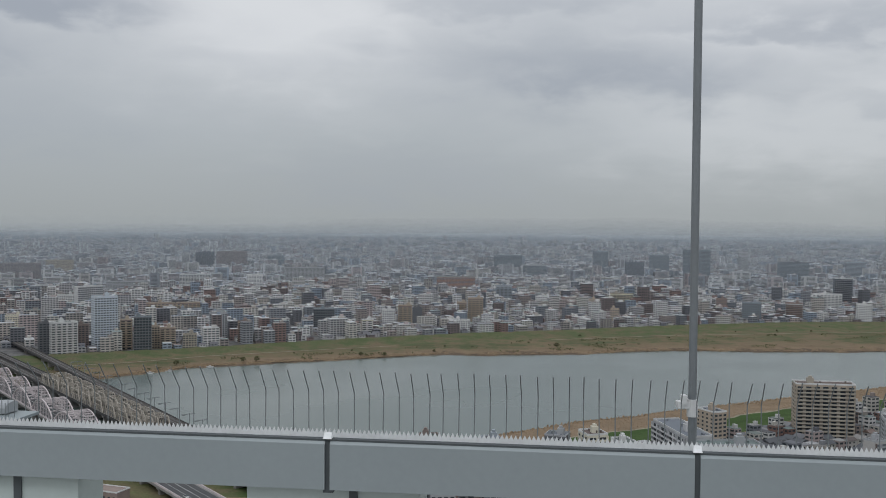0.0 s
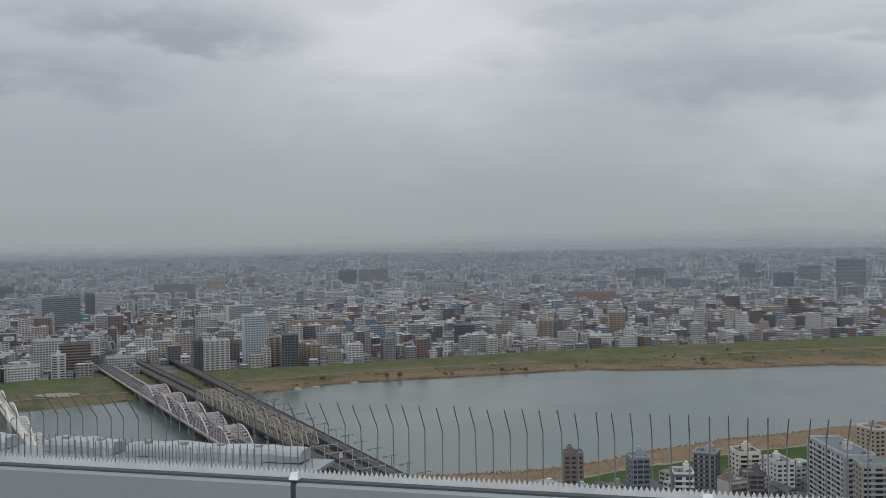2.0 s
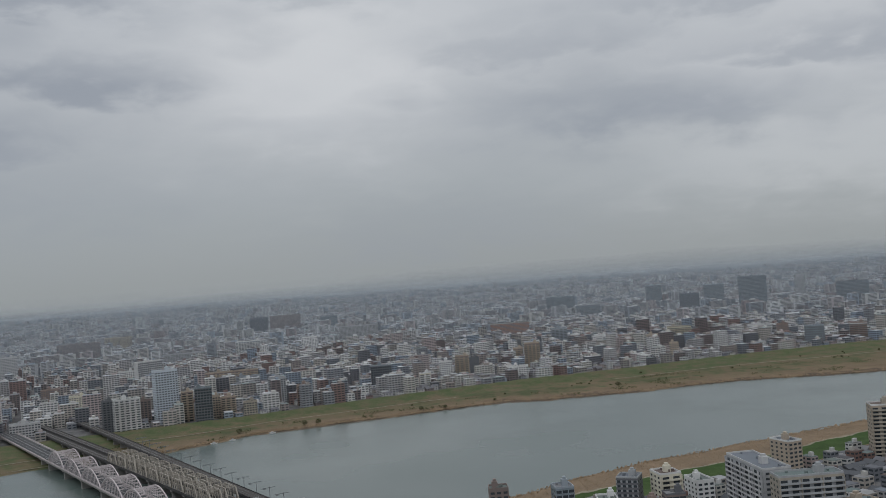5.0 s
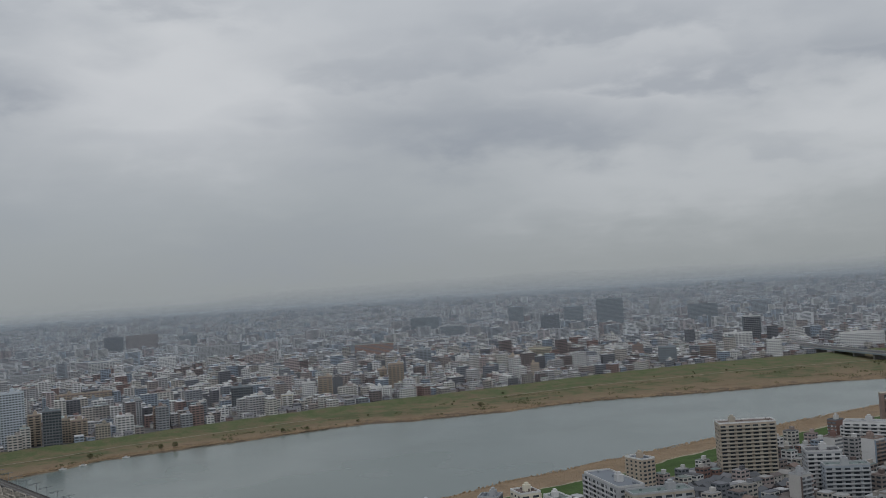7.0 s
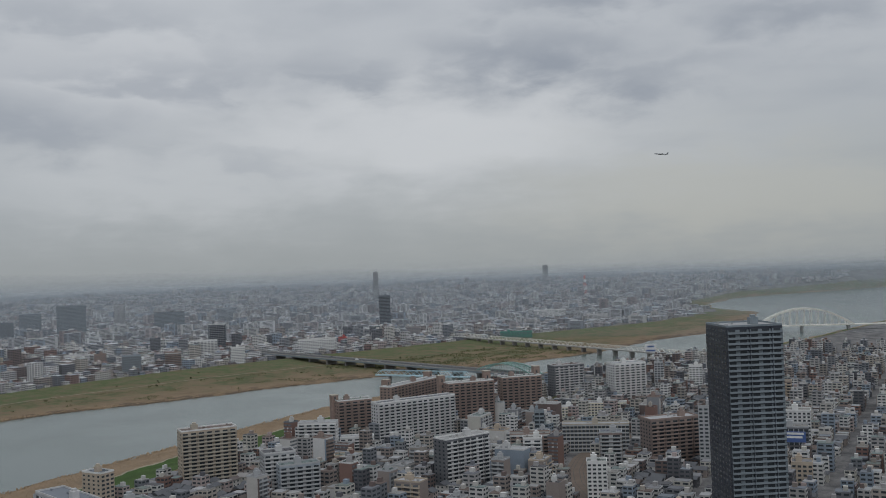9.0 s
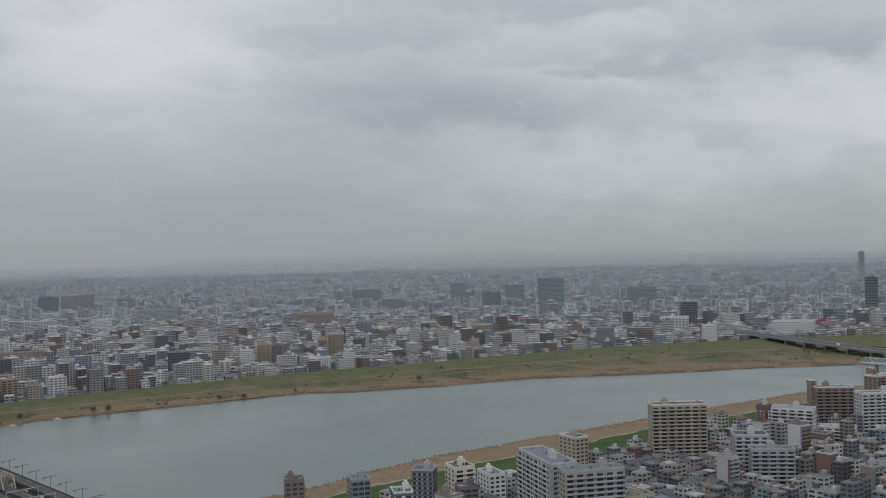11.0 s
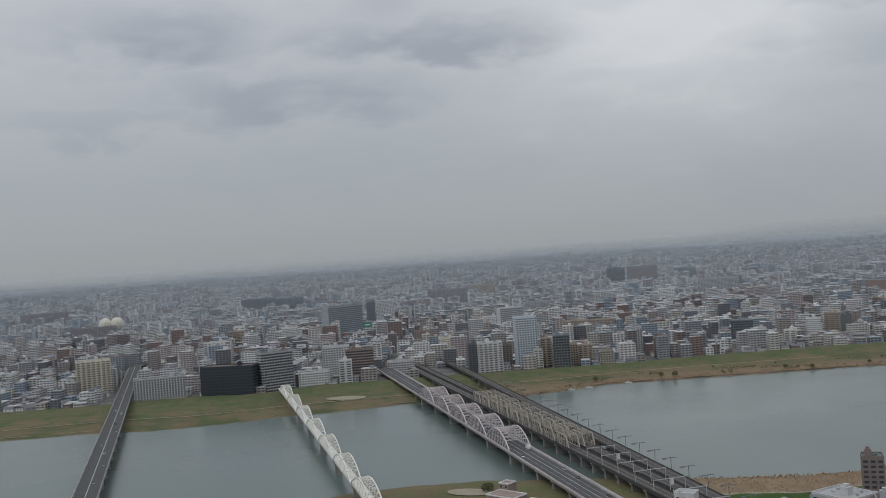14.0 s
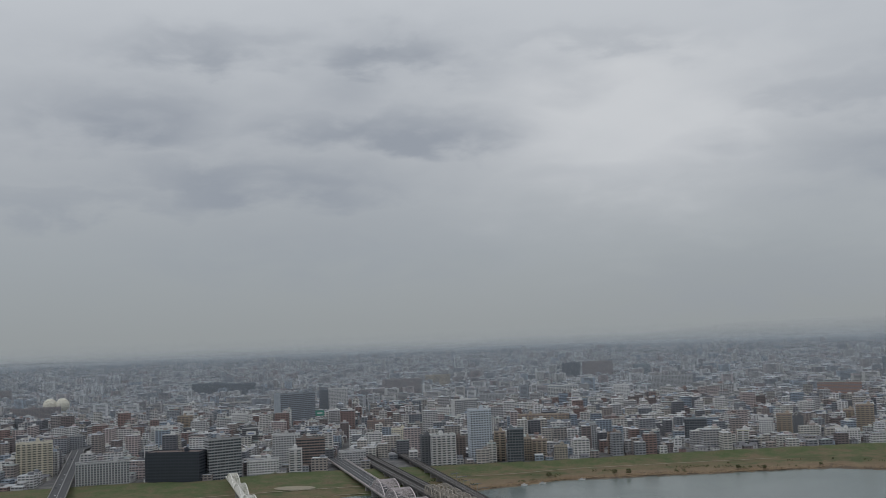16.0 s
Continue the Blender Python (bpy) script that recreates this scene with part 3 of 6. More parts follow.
    for i in range(floors):
        zz = i * storey + 0.3
        part("window_band", front, None, top, m=pose(0, -d / 2, zz))
        if ledge and i:
            part("balcony", ledge, None, top, m=pose(0, -d / 2 - 0.02, zz))
        if side:
            part("window_band", flank, None, top, m=pose(-w / 2, 0, zz, 0, 0, -90))
            part("window_band", flank, None, top, m=pose(w / 2, 0, zz, 0, 0, 90))
    return top


def landmark(name, label, x, y, w, d, floors, yaw, **k):
    occupy(x, y, 0.5 * math.hypot(w, d) * 0.85)
    return block(name, label, x, y, w, d, floors, yaw, **k)

# ---- large buildings of the near bank ----
landmark("apartment_tower", "beige fourteen-storey apartment tower beside the reed bank", 296, 768, 44, 16, 14, -8, wall="beige", accent="tan", style="balcony", cap="white")
landmark("apartment_tower", "pale grey apartment slab with a tan end wall", 162, 560, 36, 14, 14, 4, wall="tan", accent="grey", style="balcony")
landmark("apartment_tower", "long pale grey apartment wing with railed balconies", 146, 600, 52, 17, 14, -81, wall="grey", accent="lightgrey", style="balcony")
landmark("apartment_tower", "narrow beige brick apartment tower near the levee", 200, 733, 12, 20, 9, 24, wall="beige", style="window", cap="white")
landmark("apartment_tower", "cream apartment tower with white balconies", 98, 640, 14, 17, 10, 14, wall="cream", accent="cream", style="balcony", cap="white")
landmark("apartment_tower", "slim windowless dark brown tower with a white roof tank", -8, 626, 12, 12, 10, 4, wall="brown", style="window", side=False)
landmark("apartment_tower", "grey tiled apartment block with open corridors", -22, 562, 24, 22, 8, -38, wall="grey", accent="lightgrey", style="balcony")
landmark("apartment_tower", "grey tiled stair block with few windows", 0, 556, 14, 20, 8, 6, wall="grey", style="window")
landmark("apartment_tower", "dark glazed pencil tower with pale balconies", 30, 593, 11, 13, 12, 10, wall="steel_blue", accent="bluegrey", style="strip")
landmark("apartment_tower", "white-framed pencil tower with dark glass bays", 52, 557, 11, 14, 12, 2, wall="darkgrey", accent="white", style="balcony")
landmark("apartment_tower", "dark grey apartment tower with a rounded top", 76, 648, 14, 14, 9, -20, wall="darkgrey", accent="grey", style="window")
landmark("apartment_tower", "white apartment block with a stair tower", 124, 668, 12, 20, 6, 14, wall="white", style="window")
landmark("apartment_tower", "dark brown apartment tower with ribbed front", 97, 608, 12, 11, 8, 4, wall="brown", accent="darkgrey", style="strip")
landmark("apartment_tower", "beige stepped apartment block with checkered balconies", 100, 512, 38, 24, 9, -28, wall="beige", accent="white", style="balcony")
landmark("apartment_tower", "long brick-coloured housing slab by the river", 470, 838, 34, 14, 13, -12, wall="brick_tile", accent="redbrown", style="balcony", cap="white", group="brick housing slabs")
landmark("apartment_tower", "long brick-coloured housing slab by the river", 596, 822, 50, 14, 15, -14, wall="brick_tile", accent="redbrown", style="balcony", cap="white", group="brick housing slabs")
landmark("apartment_tower", "long brick-coloured housing slab by the river", 658, 816, 44, 14, 15, -20, wall="brick_tile", accent="redbrown", style="balcony", cap="white", group="brick housing slabs")
landmark("apartment_tower", "long brick-coloured housing slab by the river", 584, 908, 100, 14, 13, 22, wall="brick_tile", accent="redbrown", style="balcony", cap="white", group="brick housing slabs")
landmark("apartment_tower", "white-banded long apartment slab with regular balconies", 512, 796, 84, 14, 13, -3, wall="lightgrey", accent="lightgrey", style="balcony", cap="white")
landmark("apartment_tower", "dark grey apartment tower with white balcony bands", 438, 617, 42, 15, 12, 2, wall="darkgrey", accent="lightgrey", style="balcony", cap="white")
landmark("apartment_tower", "dark grey apartment tower behind the rail line", 778, 878, 38, 18, 14, -14, wall="darkgrey", accent="lightgrey", style="balcony")
landmark("apartment_tower", "white apartment tower with many small balconies", 834, 836, 40, 22, 14, -18, wall="white", accent="white", style="balcony")
landmark("apartment_tower", "brown stepped apartment block above the rail line", 606, 562, 44, 18, 12, -18, wall="brown", accent="redbrown", style="balcony")
landmark("apartment_tower", "white apartment block with an outside lift tower", 408, 792, 34, 13, 10, -38, wall="white", accent="lightgrey", style="balcony")
landmark("apartment_tower", "grey apartment tower with white upper floors", 322, 694, 24, 18, 10, -14, wall="grey", accent="lightgrey", style="balcony")
landmark("apartment_tower", "pale stepped apartment block with green glass fronts", 326, 668, 30, 13, 8, -14, wall="bluegrey", accent="grey", style="balcony")
landmark("high_rise", "tall black high-rise with pale balcony bands", 474, 381, 33, 33, 41, -30, wall="black", accent="steel_blue", style="balcony", storey=3.05)
landmark("office_block", "black glass-fronted box building on the far levee", -735, 1024, 68, 26, 10, 12, wall="black", accent="black", style="strip", storey=3.6)
# ---- blocks of the town beyond the river ----
landmark("apartment_block", "mid-rise pale grey apartment block in the crowded town", -456, 1193, 31, 16, 13, 31, wall="lightgrey", accent="white", style="balcony", z=3, storey=2.91, side=True)
landmark("apartment_block", "mid-rise dark grey apartment block in the crowded town", -478, 1190, 13, 9, 13, 32, wall="darkgrey", accent="darkgrey", style="window", z=3, storey=2.87, side=True)
landmark("apartment_block", "mid-rise dark brown apartment block in the crowded town", -454, 1254, 13, 9, 10, 20, wall="brown", style="window", z=3, storey=2.77, side=False)
landmark("apartment_block", "tall pale blue apartment block in the crowded town", -423, 1242, 28, 20, 22, 31, wall="paleblue", accent="paleblue", style="window", z=3, storey=2.95, side=True)
landmark("apartment_block", "mid-rise dark brown apartment block in the crowded town", -396, 1242, 15, 9, 12, 18, wall="brown", accent="beige", style="balcony", z=3, storey=3.00, side=False)
landmark("office_block", "mid-rise dark grey office block in the crowded town", -371, 1228, 21, 12, 12, 17, wall="darkgrey", accent="steel_blue", style="strip", z=3, storey=3.43, side=False)
landmark("apartment_block", "mid-rise beige apartment block in the crowded town", -362, 1253, 10, 9, 9, 16, wall="beige", style="window", z=3, storey=3.01, side=False)
landmark("apartment_block", "mid-rise red-brown apartment block in the crowded town", -347, 1254, 19, 10, 9, 15, wall="redbrown", accent="beige", style="balcony", z=3, storey=2.75, side=False)
landmark("apartment_block", "mid-rise tan apartment block in the crowded town", -319, 1253, 17, 9, 6, 14, wall="tan", style="window", z=3, storey=2.90, side=False)
landmark("apartment_block", "mid-rise beige apartment block in the crowded town", -263, 1320, 18, 10, 9, 11, wall="beige", accent="redbrown", style="balcony", z=3, storey=2.94, side=False)
landmark("apartment_block", "mid-rise grey apartment block in the crowded town", -307, 1359, 24, 13, 12, 13, wall="grey", accent="grey", style="window", z=3, storey=2.81, side=False)
landmark("office_block", "mid-rise dark grey office block in the crowded town", -171, 1433, 30, 16, 10, 7, wall="darkgrey", accent="steel_blue", style="strip", z=3, storey=3.37, side=False)
landmark("apartment_block", "mid-rise pale yellow apartment block in the crowded town", -107, 1413, 16, 9, 7, 4, wall="yellow", accent="white", style="balcony", z=3, storey=2.90, side=False)
landmark("apartment_block", "mid-rise white apartment block in the crowded town", -82, 1518, 20, 11, 9, 3, wall="white", accent="white", style="window", z=3, storey=2.79, side=False)
landmark("apartment_block", "mid-rise red-brown apartment block in the crowded town", -57, 1516, 21, 12, 11, 2, wall="redbrown", accent="beige", style="balcony", z=3, storey=2.88, side=False)
landmark("apartment_block", "mid-rise dark grey apartment block in the crowded town", -38, 1514, 14, 9, 10, 1, wall="darkgrey", style="window", z=3, storey=2.82, side=False)
landmark("apartment_block", "mid-rise white apartment block in the crowded town", 25, 1457, 31, 16, 6, -1, wall="white", accent="white", style="window", z=3, storey=2.74, side=False)
landmark("apartment_block", "mid-rise red-brown apartment block in the crowded town", 52, 1563, 24, 13, 14, -2, wall="redbrown", accent="beige", style="balcony", z=3, storey=2.82, side=False)
landmark("apartment_block", "mid-rise dark grey apartment block in the crowded town", 83, 1599, 21, 12, 6, -3, wall="darkgrey", accent="white", style="balcony", z=3, storey=2.99, side=False)
landmark("apartment_block", "mid-rise grey apartment block in the crowded town", 113, 1829, 29, 16, 14, -4, wall="grey", accent="bluegrey", style="balcony", z=3, storey=2.87, side=False)
landmark("apartment_block", "mid-rise dark grey apartment block in the crowded town", 42, 1839, 33, 16, 8, -1, wall="darkgrey", style="window", z=3, storey=2.99, side=False)
landmark("office_block", "mid-rise dark steel-blue office block in the crowded town", -30, 1930, 27, 15, 7, 1, wall="steel_blue", accent="bluegrey", style="strip", z=3, storey=3.33, side=False)
landmark("apartment_block", "mid-rise red-brown apartment slab in the crowded town", -435, 1602, 85, 16, 9, 15, wall="redbrown", accent="beige", style="balcony", z=3, storey=2.81, side=False)
landmark("office_block", "mid-rise blue-grey office slab in the crowded town", -391, 1517, 45, 16, 7, 14, wall="bluegrey", accent="bluegrey", style="strip", z=3, storey=3.41, side=False)
landmark("apartment_block", "mid-rise grey apartment slab in the crowded town", -330, 1455, 41, 16, 6, 13, wall="grey", style="window", z=3, storey=2.64, side=False)
landmark("office_block", "mid-rise pale grey office slab in the crowded town", -603, 1691, 44, 16, 13, 45, wall="lightgrey", accent="white", style="strip", z=3, storey=3.43, side=False)
landmark("apartment_block", "mid-rise white apartment slab in the crowded town", -647, 1714, 35, 16, 10, 21, wall="white", style="window", z=3, storey=2.79, side=False)
landmark("apartment_block", "mid-rise dark brown apartment slab in the crowded town", -1064, 2493, 105, 16, 14, 23, wall="hazed_brown", style="window", z=3, storey=2.97, side=False)
landmark("apartment_block", "mid-rise tan apartment slab in the crowded town", -1124, 2918, 78, 16, 10, 21, wall="tan", style="window", z=4, storey=2.90, side=False)
landmark("office_block", "mid-rise navy office slab in the crowded town", -764, 3189, 57, 16, 13, 13, wall="navy", accent="navy", style="strip", z=6, storey=3.35, side=False)
landmark("apartment_block", "tall dark brown apartment slab in the crowded town", -683, 3217, 97, 16, 16, 12, wall="hazed_brown", accent="hazed_brown", style="window", z=6, storey=2.84, side=False)
landmark("apartment_block", "mid-rise dark grey apartment slab in the crowded town", -534, 3180, 54, 16, 12, 10, wall="steel_blue", style="window", z=5, storey=2.95, side=False)
landmark("apartment_block", "mid-rise grey apartment slab in the crowded town", -348, 2513, 98, 16, 12, 8, wall="grey", accent="grey", style="window", z=3, storey=3.00, side=False)
landmark("office_block", "mid-rise dark steel-blue office slab in the crowded town", 204, 3108, 87, 16, 13, -4, wall="steel_blue", accent="steel_blue", style="strip", z=4, storey=3.51, side=False)
landmark("office_block", "mid-rise dark grey office slab in the crowded town", 262, 2836, 66, 16, 8, -5, wall="steel_blue", accent="grey", style="strip", z=3, storey=3.65, side=False)
landmark("apartment_block", "mid-rise blue-grey apartment slab in the crowded town", -549, 2203, 67, 16, 12, 14, wall="bluegrey", accent="white", style="balcony", z=3, storey=2.92, side=False)
landmark("apartment_block", "mid-rise orange-brown apartment block in the crowded town", 30, 2264, 86, 40, 10, -1, wall="orange", accent="hazed_brown", style="window", z=3, storey=2.96, side=False)
landmark("office_block", "mid-rise grey office slab in the crowded town", -691, 1057, 41, 16, 14, 53, wall="grey", accent="grey", style="strip", z=3, storey=3.44, side=True)
landmark("apartment_block", "mid-rise white apartment slab in the crowded town", -658, 1094, 39, 16, 6, 31, wall="white", accent="white", style="window", z=3, storey=2.96, side=False)
landmark("apartment_block", "tall pale grey apartment block in the crowded town", -651, 1141, 35, 16, 15, 30, wall="lightgrey", accent="lightgrey", style="window", z=3, storey=2.91, side=False)
landmark("office_block", "mid-rise red-brown office slab in the crowded town", -622, 1152, 36, 16, 11, 28, wall="redbrown", accent="brown", style="strip", z=3, storey=3.46, side=False)
landmark("apartment_block", "mid-rise pale grey apartment block in the crowded town", -621, 1110, 17, 9, 10, 29, wall="lightgrey", accent="white", style="balcony", z=3, storey=2.92, side=False)
landmark("apartment_block", "grey apartment slab with rows of small windows", -813, 986, 61, 16, 10, 40, wall="grey", accent="lightgrey", style="window", z=3, storey=2.81, side=False)
landmark("apartment_block", "mid-rise white apartment slab in the crowded town", -954, 1297, 38, 16, 13, 36, wall="white", accent="white", style="balcony", z=3, storey=2.94, side=False)
landmark("apartment_block", "mid-rise dark brown apartment block in the crowded town", -1087, 1542, 27, 15, 11, 35, wall="brown", accent="beige", style="balcony", z=3, storey=2.84, side=False)
landmark("apartment_block", "mid-rise white apartment block in the crowded town", -1027, 1630, 29, 16, 9, 32, wall="white", style="window", z=3, storey=3.02, side=False)
landmark("office_block", "tall blue-grey office slab in the crowded town", -937, 1677, 71, 30, 17, 54, wall="bluegrey", accent="bluegrey", style="strip", z=3, storey=3.60, side=False)
landmark("office_block", "mid-rise navy office block in the crowded town", -1022, 1964, 24, 13, 14, 27, wall="navy", accent="navy", style="strip", z=3, storey=3.44, side=False)
landmark("apartment_block", "tall pale grey apartment slab in the crowded town", -988, 1961, 42, 16, 17, 27, wall="lightgrey", style="window", z=3, storey=3.03, side=False)
landmark("office_block", "mid-rise navy office slab in the crowded town", -1727, 2578, 106, 16, 10, 34, wall="navy", accent="steel_blue", style="strip", z=3, storey=3.57, side=False)
landmark("office_block", "mid-rise navy office slab in the crowded town", -1619, 2559, 105, 16, 10, 32, wall="navy", accent="steel_blue", style="strip", z=3, storey=3.51, side=False)
landmark("apartment_block", "mid-rise white apartment block in the crowded town", -849, 1375, 25, 14, 10, 32, wall="white", accent="darkgrey", style="balcony", z=3, storey=2.89, side=False)
landmark("apartment_block", "mid-rise cream apartment slab in the crowded town", -601, 1416, 43, 16, 8, 23, wall="cream", style="window", z=3, storey=2.79, side=False)
landmark("apartment_block", "mid-rise grey apartment slab in the crowded town", -684, 2152, 86, 16, 8, 18, wall="grey", style="window", z=3, storey=2.75, side=False)
landmark("apartment_block", "mid-rise white apartment block in the crowded town", -397, 2099, 33, 16, 14, 11, wall="white", style="window", z=3, storey=2.94, side=False)
landmark("apartment_block", "mid-rise red-brown apartment block in the crowded town", -704, 1536, 32, 16, 8, 25, wall="redbrown", style="window", z=3, storey=2.83, side=False)
landmark("apartment_block", "mid-rise pale grey apartment slab in the crowded town", -588, 1203, 36, 16, 5, 26, wall="lightgrey", style="window", z=3, storey=3.07, side=False)
landmark("apartment_block", "mid-rise cream apartment slab in the crowded town", -962, 1036, 44, 16, 15, 43, wall="cream", accent="cream", style="balcony", z=3, storey=2.97, side=False)
landmark("apartment_block", "mid-rise red-brown apartment slab in the crowded town", -2324, 2310, 135, 16, 12, 45, wall="hazed_brown", style="window", z=6, storey=2.77, side=False)
landmark("apartment_block", "mid-rise dark brown apartment slab in the crowded town", -1696, 1830, 110, 16, 9, 43, wall="hazed_brown", style="window", z=3, storey=2.83, side=False)
landmark("office_block", "tall dark steel-blue office slab in the crowded town", 686, 2687, 72, 16, 23, -14, wall="steel_blue", accent="steel_blue", style="strip", z=3, storey=3.55, side=False)
landmark("office_block", "tall dark steel-blue office slab in the crowded town", 491, 3098, 47, 16, 17, -9, wall="steel_blue", accent="bluegrey", style="strip", z=4, storey=3.60, side=False)
landmark("office_block", "mid-rise navy office slab in the crowded town", 534, 2769, 53, 16, 12, -11, wall="navy", accent="navy", style="strip", z=3, storey=3.64, side=False)
landmark("office_block", "tall dark steel-blue office slab in the crowded town", 595, 2736, 53, 16, 18, -12, wall="steel_blue", accent="bluegrey", style="strip", z=3, storey=3.63, side=False)
landmark("office_block", "tall dark grey office slab in the crowded town", 905, 2569, 77, 16, 16, -19, wall="steel_blue", accent="darkgrey", style="strip", z=3, storey=3.44, side=False)
landmark("office_block", "tall black office block in the crowded town", 765, 1897, 31, 16, 15, -22, wall="black", accent="lightgrey", style="strip", z=3, storey=3.61, side=False)
landmark("office_block", "mid-rise blue-grey office slab in the crowded town", 1168, 2815, 55, 16, 13, -23, wall="bluegrey", accent="bluegrey", style="strip", z=3, storey=3.53, side=False)
landmark("apartment_block", "mid-rise white apartment slab in the crowded town", 694, 1791, 50, 16, 11, -21, wall="white", accent="white", style="balcony", z=3, storey=2.98, side=False)
landmark("apartment_block", "mid-rise white apartment slab in the crowded town", 876, 1690, 68, 16, 9, -27, wall="white", accent="white", style="window", z=3, storey=2.83, side=False)
landmark("apartment_block", "mid-rise pale yellow apartment slab in the crowded town", 327, 1815, 42, 16, 10, -10, wall="yellow", accent="tan", style="balcony", z=3, storey=2.92, side=False)
landmark("apartment_block", "mid-rise tan apartment slab in the crowded town", 279, 1787, 41, 16, 7, -9, wall="tan", accent="beige", style="balcony", z=3, storey=2.93, side=False)
landmark("apartment_block", "mid-rise beige apartment block in the crowded town", 275, 1583, 14, 9, 8, -10, wall="beige", style="window", z=3, storey=2.84, side=False)
landmark("apartment_block", "tall grey apartment block in the crowded town", 913, 3022, 31, 16, 22, -17, wall="grey", style="window", z=4, storey=2.93, side=False)
landmark("office_block", "mid-rise dark steel-blue office block in the crowded town", 509, 1634, 30, 16, 8, -17, wall="steel_blue", accent="bluegrey", style="strip", z=3, storey=3.70, side=False)
landmark("apartment_block", "mid-rise pale grey apartment block in the crowded town", 590, 1665, 27, 15, 9, -20, wall="lightgrey", accent="redbrown", style="balcony", z=3, storey=2.94, side=False)
landmark("apartment_block", "mid-rise red-brown apartment block in the crowded town", 497, 1769, 20, 11, 9, -16, wall="redbrown", style="window", z=3, storey=2.75, side=False)
landmark("apartment_block", "mid-rise white apartment block in the crowded town", 695, 1635, 24, 13, 10, -23, wall="white", style="window", z=3, storey=2.82, side=False)
landmark("apartment_block", "mid-rise pale grey apartment slab in the crowded town", 461, 1786, 41, 16, 9, -14, wall="lightgrey", style="window", z=3, storey=2.77, side=False)
landmark("apartment_block", "mid-rise white apartment slab in the crowded town", 197, 1891, 40, 16, 6, -6, wall="white", style="window", z=3, storey=2.88, side=False)
landmark("apartment_block", "mid-rise red-brown apartment block in the crowded town", 37, 1681, 25, 14, 8, -1, wall="redbrown", accent="beige", style="balcony", z=3, storey=2.82, side=False)
landmark("office_block", "tall black office block in the crowded town", 1312, 2148, 28, 16, 23, -31, wall="black", accent="steel_blue", style="strip", z=3, storey=3.58, side=False)
landmark("office_block", "tall grey office block in the crowded town", 1832, 3052, 19, 10, 35, -31, wall="grey", accent="grey", style="strip", z=15, storey=3.35, side=False)
landmark("apartment_block", "mid-rise bright red apartment block in the crowded town", 1001, 1811, 17, 9, 5, -29, wall="red", style="window", z=3, storey=3.06, side=False)
landmark("apartment_block", "tall grey apartment slab in the crowded town", 2790, 3240, 24, 10, 37, -41, wall="grey", style="window", z=44, storey=2.25, side=False)
landmark("apartment_block", "mid-rise dark brown apartment block in the crowded town", 1140, 1756, 28, 16, 10, -33, wall="hazed_brown", style="window", z=3, storey=2.82, side=False)
landmark("apartment_block", "mid-rise white apartment slab in the crowded town", 900, 1698, 43, 16, 9, -28, wall="white", style="window", z=3, storey=2.89, side=False)
landmark("apartment_block", "mid-rise white apartment slab in the crowded town", 1772, 2048, 86, 16, 7, -41, wall="white", style="window", z=3, storey=3.01, side=False)
landmark("apartment_block", "mid-rise green apartment slab in the crowded town", 1306, 1619, 66, 16, 5, -39, wall="green", style="window", z=3, storey=2.53, side=False)
landmark("apartment_block", "mid-rise pale grey apartment slab in the crowded town", 1759, 1850, 53, 16, 5, -44, wall="lightgrey", style="window", z=3, storey=3.08, side=False)
landmark("office_block", "mid-rise dark grey office slab in the crowded town", 815, 2023, 38, 16, 14, -22, wall="steel_blue", accent="lightgrey", style="strip", z=3, storey=3.43, side=False)
landmark("apartment_block", "tall grey apartment block in the crowded town", 607, 525, 12, 12, 16, -49, wall="grey", accent="grey", style="window", z=3, storey=3.01, side=True)
landmark("apartment_block", "mid-rise dark brown apartment block in the crowded town", 540, 562, 17, 14, 11, -44, wall="brown", accent="grey", style="balcony", z=3, storey=2.92, side=True)
landmark("apartment_block", "mid-rise white apartment block in the crowded town", 480, 515, 14, 12, 9, -43, wall="white", accent="white", style="window", z=3, storey=2.81, side=True)
landmark("apartment_block", "mid-rise grey apartment block in the crowded town", 934, 878, 11, 10, 10, -47, wall="grey", accent="grey", style="window", z=3, storey=3.03, side=False)
landmark("apartment_block", "mid-rise white apartment block in the crowded town", 947, 830, 16, 12, 10, -49, wall="white", accent="white", style="window", z=3, storey=2.80, side=False)
landmark("apartment_block", "mid-rise dark brown apartment block in the crowded town", 912, 683, 25, 14, 8, -53, wall="brown", accent="beige", style="balcony", z=3, storey=3.05, side=False)
landmark("apartment_block", "mid-rise cream apartment slab in the crowded town", 677, 773, 33, 10, 5, -41, wall="cream", accent="white", style="window", z=3, storey=2.87, side=False)
landmark("apartment_block", "mid-rise cream apartment slab in the crowded town", 728, 764, 47, 10, 5, -44, wall="cream", accent="white", style="window", z=3, storey=2.82, side=False)
landmark("apartment_block", "mid-rise pale grey apartment block in the crowded town", 692, 510, 31, 16, 13, -54, wall="lightgrey", accent="white", style="window", z=3, storey=2.83, side=True)
landmark("office_block", "mid-rise dark grey office block in the crowded town", 658, 483, 22, 14, 9, -54, wall="darkgrey", accent="grey", style="strip", z=3, storey=3.42, side=True)
landmark("office_block", "mid-rise grey office slab in the crowded town", 595, 637, 57, 14, 7, -43, wall="grey", accent="tan", style="strip", z=3, storey=3.27, side=True)
landmark("office_block", "mid-rise dark steel-blue office block in the crowded town", 582, 696, 9, 10, 8, -40, wall="steel_blue", accent="steel_blue", style="strip", z=3, storey=3.65, side=True)
